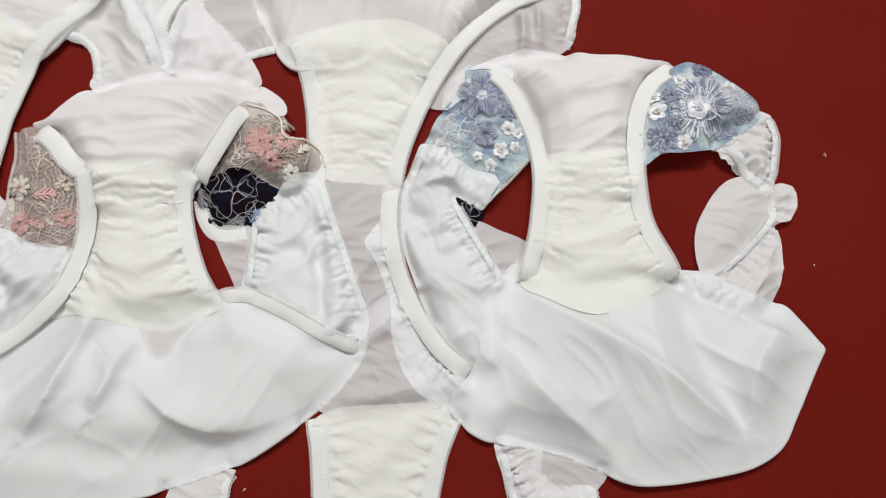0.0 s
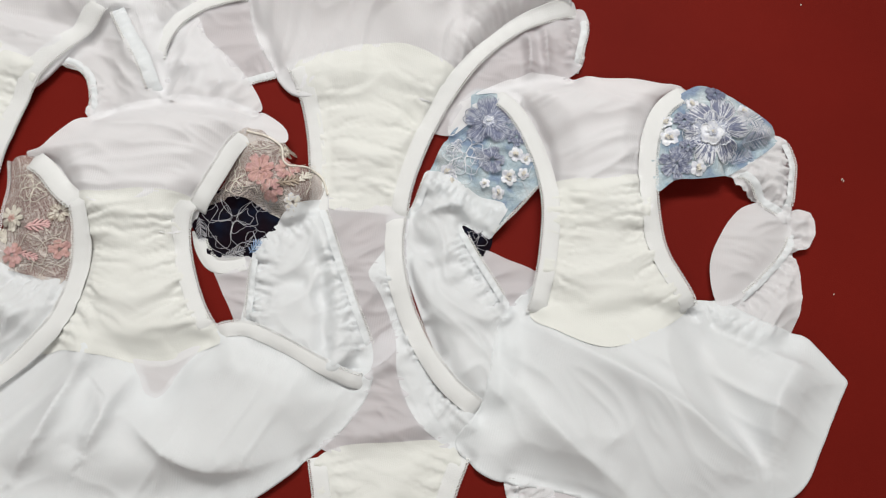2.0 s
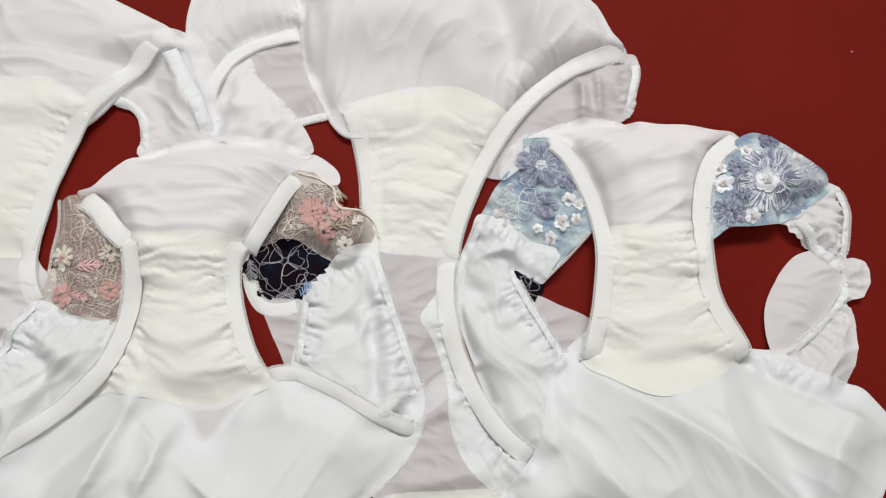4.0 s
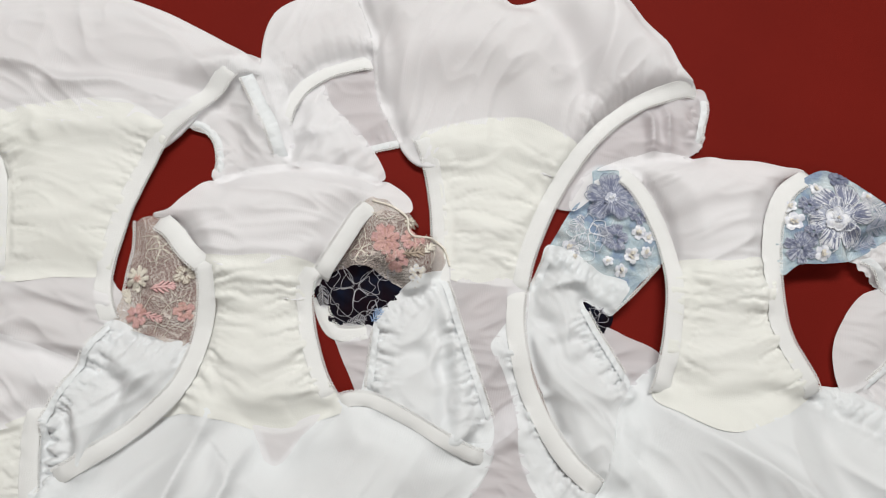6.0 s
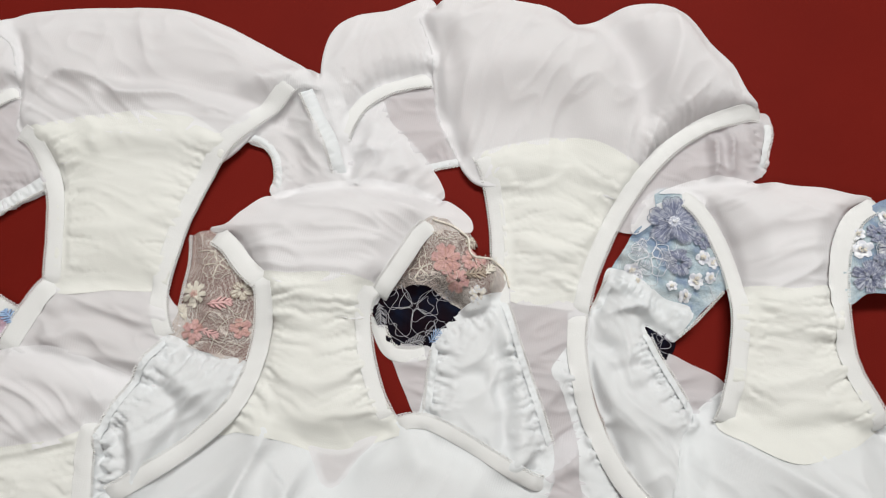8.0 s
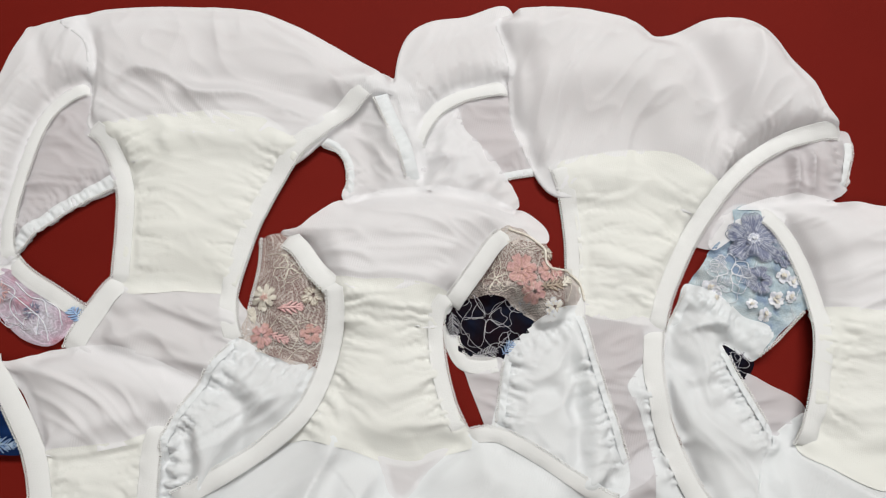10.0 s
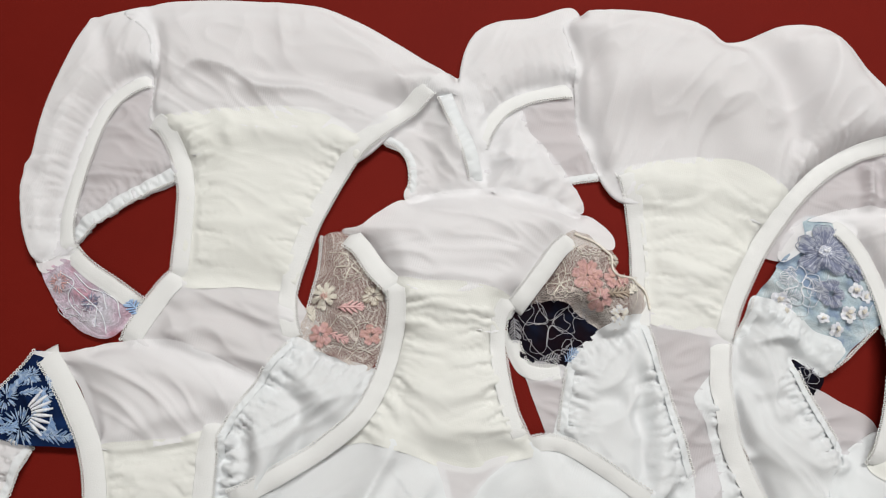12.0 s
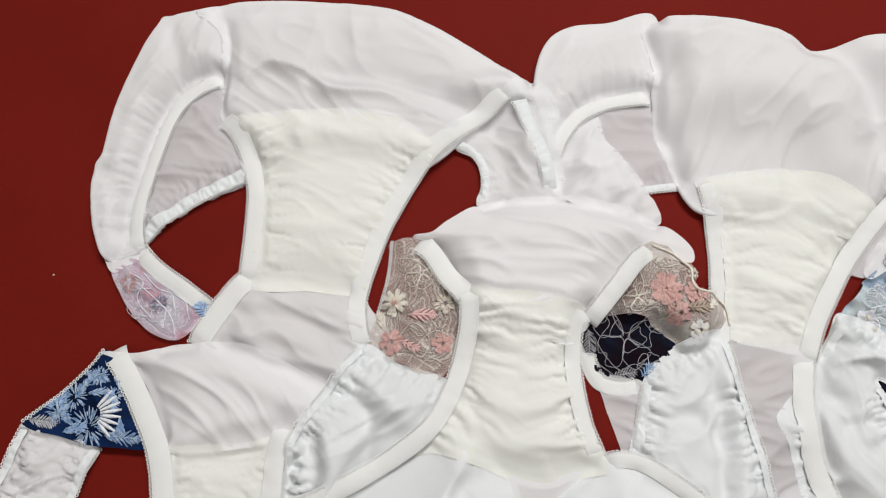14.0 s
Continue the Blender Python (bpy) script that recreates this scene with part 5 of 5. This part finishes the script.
sheet(a, "left_wing", [(-3.5, 21.6), (-1.8, 21.1), (0.1, 20.1), (1.9, 19.7), (1.5, 18.4), (1.0, 17.5), (-0.8, 18.2), (0.2, 16.8), (1.6, 14.9), (3.5, 12.9), (5.0, 12.2), (5.5, 9.1), (4.4, 6.1), (1.5, 5.8), (-1.0, 9.0), (-3.1, 12.8), (-4.3, 15.6), (-4.4, 18.3), (-3.9, 20.1)], SATIN, 0.6, 0.4, 1.4, crumple=0.32, flow=-50, size=42, stretch=3,
      folds=[([(-3.9, 18.3), (-1.6, 19.2), (0.0, 18.4)], 0.45, 0.70), ([(-2.2, 15.1), (-0.4, 15.7), (0.5, 14.7)], 0.35, -0.56), ([(-3.4, 16.4), (-2.5, 16.4)], 0.45, -0.55), ([(-0.9, 14.0), (-0.1, 14.6)], 0.4, -0.4), ([(-3.6, 14.9), (-1.4, 12.2), (0.8, 8.9)], 0.7, 0.42), ([(-1.2, 13.4), (0.7, 12.5), (2.5, 12.8)], 0.6, 0.42)],
      gathers=[([(-0.7, 18.0), (1.2, 15.2), (3.3, 12.9)], 0.92, 0.48, 1.0), ([(-3.4, 21.4), (-1.4, 20.7), (1.7, 19.6)], 0.50, 0.54, 1.0)], tuck=([(5.0, 12.2), (5.5, 9.1), (4.4, 6.2), (1.5, 5.8)], 2.5))
trim(a, [(3.8, 21.2), (2.7, 19.6), (1.2, 17.7)], True)
hem(a, [(-0.8, 18.1), (0.2, 16.7), (1.7, 14.8), (2.7, 13.5)], True)
hem(a, [(-3.4, 21.4), (-3.8, 20.1), (-4.2, 18.5)], False)
sheet(a, "left_fold", [(-5.0, 16.6), (-6.1, 15.0), (-6.3, 14.2), (-5.3, 12.9), (-4.1, 10.4), (-3.7, 8.3), (-2.7, 6.3), (-1.2, 4.9), (0.7, 4.1), (2.3, 5.5), (1.6, 6.9), (-0.9, 8.3), (-3.3, 11.6), (-4.3, 15.6)], SATIN, 0.4, 0.8, 1.2,
      gathers=[([(-4.8, 15.5), (-3.6, 12.0), (-1.0, 8.7), (1.2, 7.0)], 0.52, 0.68, 1.6)], crumple=0.3, flow=-60, tuck=([(0.7, 3.9), (2.3, 5.4), (2.0, 6.7)], 1.2))
band(a, [(-5.2, 18.4), (-4.9, 15.5), (-3.9, 12.6), (-2.4, 10.1), (-0.5, 8.0), (1.5, 6.7)], 1.12, "left", 1.0)
sheet(a, "right_inner_panel", [(17.5, 21.8), (18.9, 22.2), (20.1, 21.4), (20.2, 19.7), (18.9, 17.5), (17.0, 15.4), (15.8, 15.1), (15.2, 17.6), (15.8, 19.7), (16.7, 21.2)], THIN, 0.5, 0.5, 1.0, label="sheer white panel turned outward")
sheet(a, "right_side", [(15.9, 23.6), (17.3, 25.1), (19.0, 26.7), (20.1, 24.9), (20.1, 22.6), (19.9, 20.8), (18.9, 21.4), (17.7, 22.2)], SHEER, 0.8, 0.5, 0.9,
      gathers=[([(16.2, 23.7), (18.0, 22.3), (19.2, 21.3)], 0.66, 0.48, 1.0), ([(19.4, 26.4), (20.2, 24.2), (20.1, 21.4)], 0.59, 0.48, 1.0)], crumple=0.35, size=80)
hem(a, [(19.2, 26.5), (20.0, 25.1), (20.1, 22.9), (19.9, 21.4)], True)
hem(a, [(16.2, 23.7), (17.3, 23.1), (18.3, 21.9), (19.8, 21.1)], False)
sheet(a, "right_wing", [(19.9, 21.2), (20.6, 21.9), (21.5, 21.6), (21.8, 20.5), (21.4, 19.4), (20.6, 19.0), (21.0, 17.4), (21.1, 15.9), (20.7, 13.7), (19.1, 11.6), (16.1, 12.7), (14.3, 14.6), (16.2, 15.4), (17.7, 16.0), (19.2, 18.1), (20.2, 19.9)], SHEER, 0.6, 0.45, 1.1,
      gathers=[([(20.1, 20.7), (19.0, 17.7), (16.8, 15.3)], 0.73, 0.54, 1.3)], folds=[([(20.4, 19.0), (19.4, 17.9)], 0.4, -0.3)], crumple=0.35, flow=50, size=70, tuck=([(21.1, 13.9), (19.1, 11.6), (16.1, 12.7), (14.3, 14.6)], 1.5))
hem(a, [(20.2, 20.6), (19.9, 19.2), (18.7, 17.4), (17.0, 15.5)], False)
blue_lace_b = sheet(a, "lace_panel", [(10.6, 25.8), (11.7, 27.7), (13.1, 28.9), (14.4, 28.9), (16.5, 28.0), (18.4, 26.8), (18.8, 26.0), (17.3, 24.5), (15.6, 23.3), (13.8, 22.8), (12.3, 22.5), (11.1, 21.7)], BLUE_NET, 1.6, 0.7, 1.2, crumple=0.26, size=70, label="pale blue net lace with a large lilac flower")
thread_flower(blue_lace_b, [(14.4, 25.9)], 2.45, 6, (T_LILAC, T_WHITE, T_WHITE), 0.3, 1, 0.5)
flower(blue_lace_b, [(14.2, 25.8)], 1.25, 6, T_PALE, T_WHITE, T_WHITE, 0.7, 0.3, T_WHITE)
flower(blue_lace_b, [(14.15, 25.7)], 0.75, 5, T_WHITE, T_WHITE, T_WHITE, 0.2, 0.3, T_WHITE)
flower(blue_lace_b, [(14.2, 25.7)], 0.3, 5, T_PALE, T_WHITE, T_CREAM, 0.4)
thread_flower(blue_lace_b, [(14.4, 28.5)], 0.75, 5, (T_LILAC, T_LILAC, T_PALE), 0.2, 2)
thread_flower(blue_lace_b, [(12.4, 26.3)], 0.75, 6, (T_LILAC, T_PALE), 0.0, 2)
thread_flower(blue_lace_b, [(12.2, 23.5)], 1.2, 6, (T_LILAC, T_PALE, T_LILAC), 0.7, 3)
thread_flower(blue_lace_b, [(12.7, 24.6)], 0.6, 5, (T_LILAC, T_PALE), 0.3, 2)
for spot, wide in (([(11.6, 25.2)], 0.62), ([(11.3, 26.2)], 0.45), ([(13.6, 23.4)], 0.55), ([(12.9, 27.6)], 0.4), ([(16.3, 27.6)], 0.45)):
    flower(blue_lace_b, spot, wide, 5, T_WHITE, T_WHITE, T_CREAM, wide * 7)
stitches(blue_lace_b, feather([(16.3, 25.4)], 2.0, 25, 14, 0.42), T_PALE, width=0.0007)
stitches(blue_lace_b, feather([(15.7, 27.4)], 1.9, -14, 14, 0.35), T_WHITE, width=0.0007)
stitches(blue_lace_b, feather([(15.9, 24.3)], 1.5, 30, 12, 0.4), T_PALE, width=0.0007)
stitches(blue_lace_b, feather([(16.5, 26.4)], 1.6, 5, 12, 0.3), T_WHITE, width=0.0006)
sheet(a, "upper_panel", [(-1.0, 27.1), (0.9, 28.3), (3.2, 29.0), (5.1, 29.1), (6.9, 28.8), (9.0, 28.9), (11.0, 28.8), (12.4, 28.9), (12.2, 28.3), (11.2, 27.1), (10.7, 25.1), (10.8, 20.1), (8.0, 19.3), (5.0, 19.1), (4.0, 23.8), (2.6, 26.0), (0.8, 27.2)], DOUBLE, 1.35, 0.35, 1.2, slope=((5, 24), (11, 25), 0.5), crumple=0.2, flow=15, size=45,
      folds=[([(5.2, 22.6), (7.3, 23.5), (9.9, 24.2)], 0.35, 0.2), ([(4.1, 25.2), (6.6, 26.7), (9.7, 27.1)], 0.8, 0.2)], label="sheer white upper panel")
sheet(a, "lower_panel", [(2.3, 12.3), (4.3, 14.9), (6.2, 14.5), (8.3, 14.3), (10.5, 14.7), (12.2, 15.4), (14.5, 15.1), (16.3, 15.3), (18.6, 14.3), (21.0, 13.8), (22.2, 12.9), (23.6, 11.6), (24.0, 11.2), (23.8, 10.6), (22.5, 6.9), (21.7, 4.8), (20.0, 3.3), (17.3, 2.3), (14.8, 1.6), (12.7, 1.3), (11.0, 1.6), (8.1, 2.3), (5.9, 2.5), (3.0, 2.8), (0.8, 3.9), (0.4, 4.9), (1.6, 6.9), (1.9, 9.0)], SATIN, 0.55, 1.15, 2.4, under=True, crumple=0.16, flow=-40, size=30,
      folds=[([(19.1, 3.8), (18.0, 5.8), (15.6, 7.4), (12.3, 9.3), (7.8, 11.1), (4.1, 12.4)], 1.0, 0.95), ([(12.4, 1.6), (10.0, 3.6), (7.3, 5.5), (4.0, 8.4)], 1.0, 0.75), ([(23.4, 10.9), (21.2, 11.7), (18.0, 12.7)], 0.8, 0.7), ([(14.2, 13.5), (16.3, 9.5), (18.7, 6.2)], 1.2, -0.80), ([(20.5, 12.3), (19.0, 9.1), (19.5, 4.9)], 1.0, 0.75), ([(2.7, 11.3), (2.1, 9.1), (1.6, 5.8)], 0.6, 0.64), ([(15.6, 14.4), (15.2, 12.2)], 0.4, -0.48)],
      gathers=[([(14.6, 14.9), (16.3, 15.2), (18.9, 14.1)], 0.4, 0.72, 1.6)], keep=12, label="wide white satin-finish lower panel")
sheet(a, "gusset", [(4.4, 21.5), (7.7, 22.0), (10.5, 22.6), (10.8, 20.0), (11.6, 17.5), (13.2, 15.2), (14.0, 14.5), (12.2, 13.0), (9.8, 11.7), (8.0, 11.5), (5.8, 12.1), (4.1, 12.9), (4.5, 15.5), (4.5, 18.8)], COTTON, 1.45, -0.2, 1.8,
      gathers=[([(5.5, 21.1), (5.7, 17.6), (5.0, 13.8)], 0.28, 0.80, 1.8), ([(10.1, 22.1), (11.0, 18.7), (13.5, 15.3)], 0.47, 0.72, 1.8)],
      folds=[([(5.5, 19.5), (7.7, 19.4), (9.9, 20.5)], 0.4, 0.15), ([(5.9, 15.4), (8.8, 16.5), (10.9, 17.9)], 0.4, 0.15), ([(6.5, 13.3), (9.0, 14.3), (12.2, 15.1)], 0.5, 0.2)], label="cream cotton gusset", gap=0.04, crumple=0.08, flow=5, size=60)
band(a, [(0.3, 27.2), (1.8, 26.1), (3.2, 24.1), (4.2, 22.0), (4.7, 19.6), (4.8, 16.6), (4.5, 13.1)], 1.03, "right", 1.5)
band(a, [(12.8, 28.7), (11.2, 27.3), (10.5, 25.2), (10.5, 22.7), (10.9, 19.9), (11.7, 17.5), (13.9, 14.5)], 1.03, "left", 1.6)
# ---------------------------------------------------------------- lint on the table
def lint(at, r):
    x, y = at[0]
    line = np.array([(x / 100 + r * math.cos(s) * (1 - 0.2 * s), y / 100 + r * math.sin(1.7 * s), 0.0004 + 0.0001 * s) for s in np.linspace(0, 3.2, 9)])
    speck = part("lint", *tube(line, 0.00022), T_CREAM, None)
    return tagged(speck, "tiny pale lint speck on red leathercloth", "lint", "lint specks on the table")


for spot, wide in (([(23.7, 24.4)], 0.0012), ([(20.5, 36.5)], 0.0008), ([(23.8, 24.3)], 0.0008), ([(-11.7, -2.2)], 0.0013), ([(-50.7, 11.1)], 0.0006), ([(23.4, 16.7)], 0.0007)):
    lint(spot, wide * 0.7)
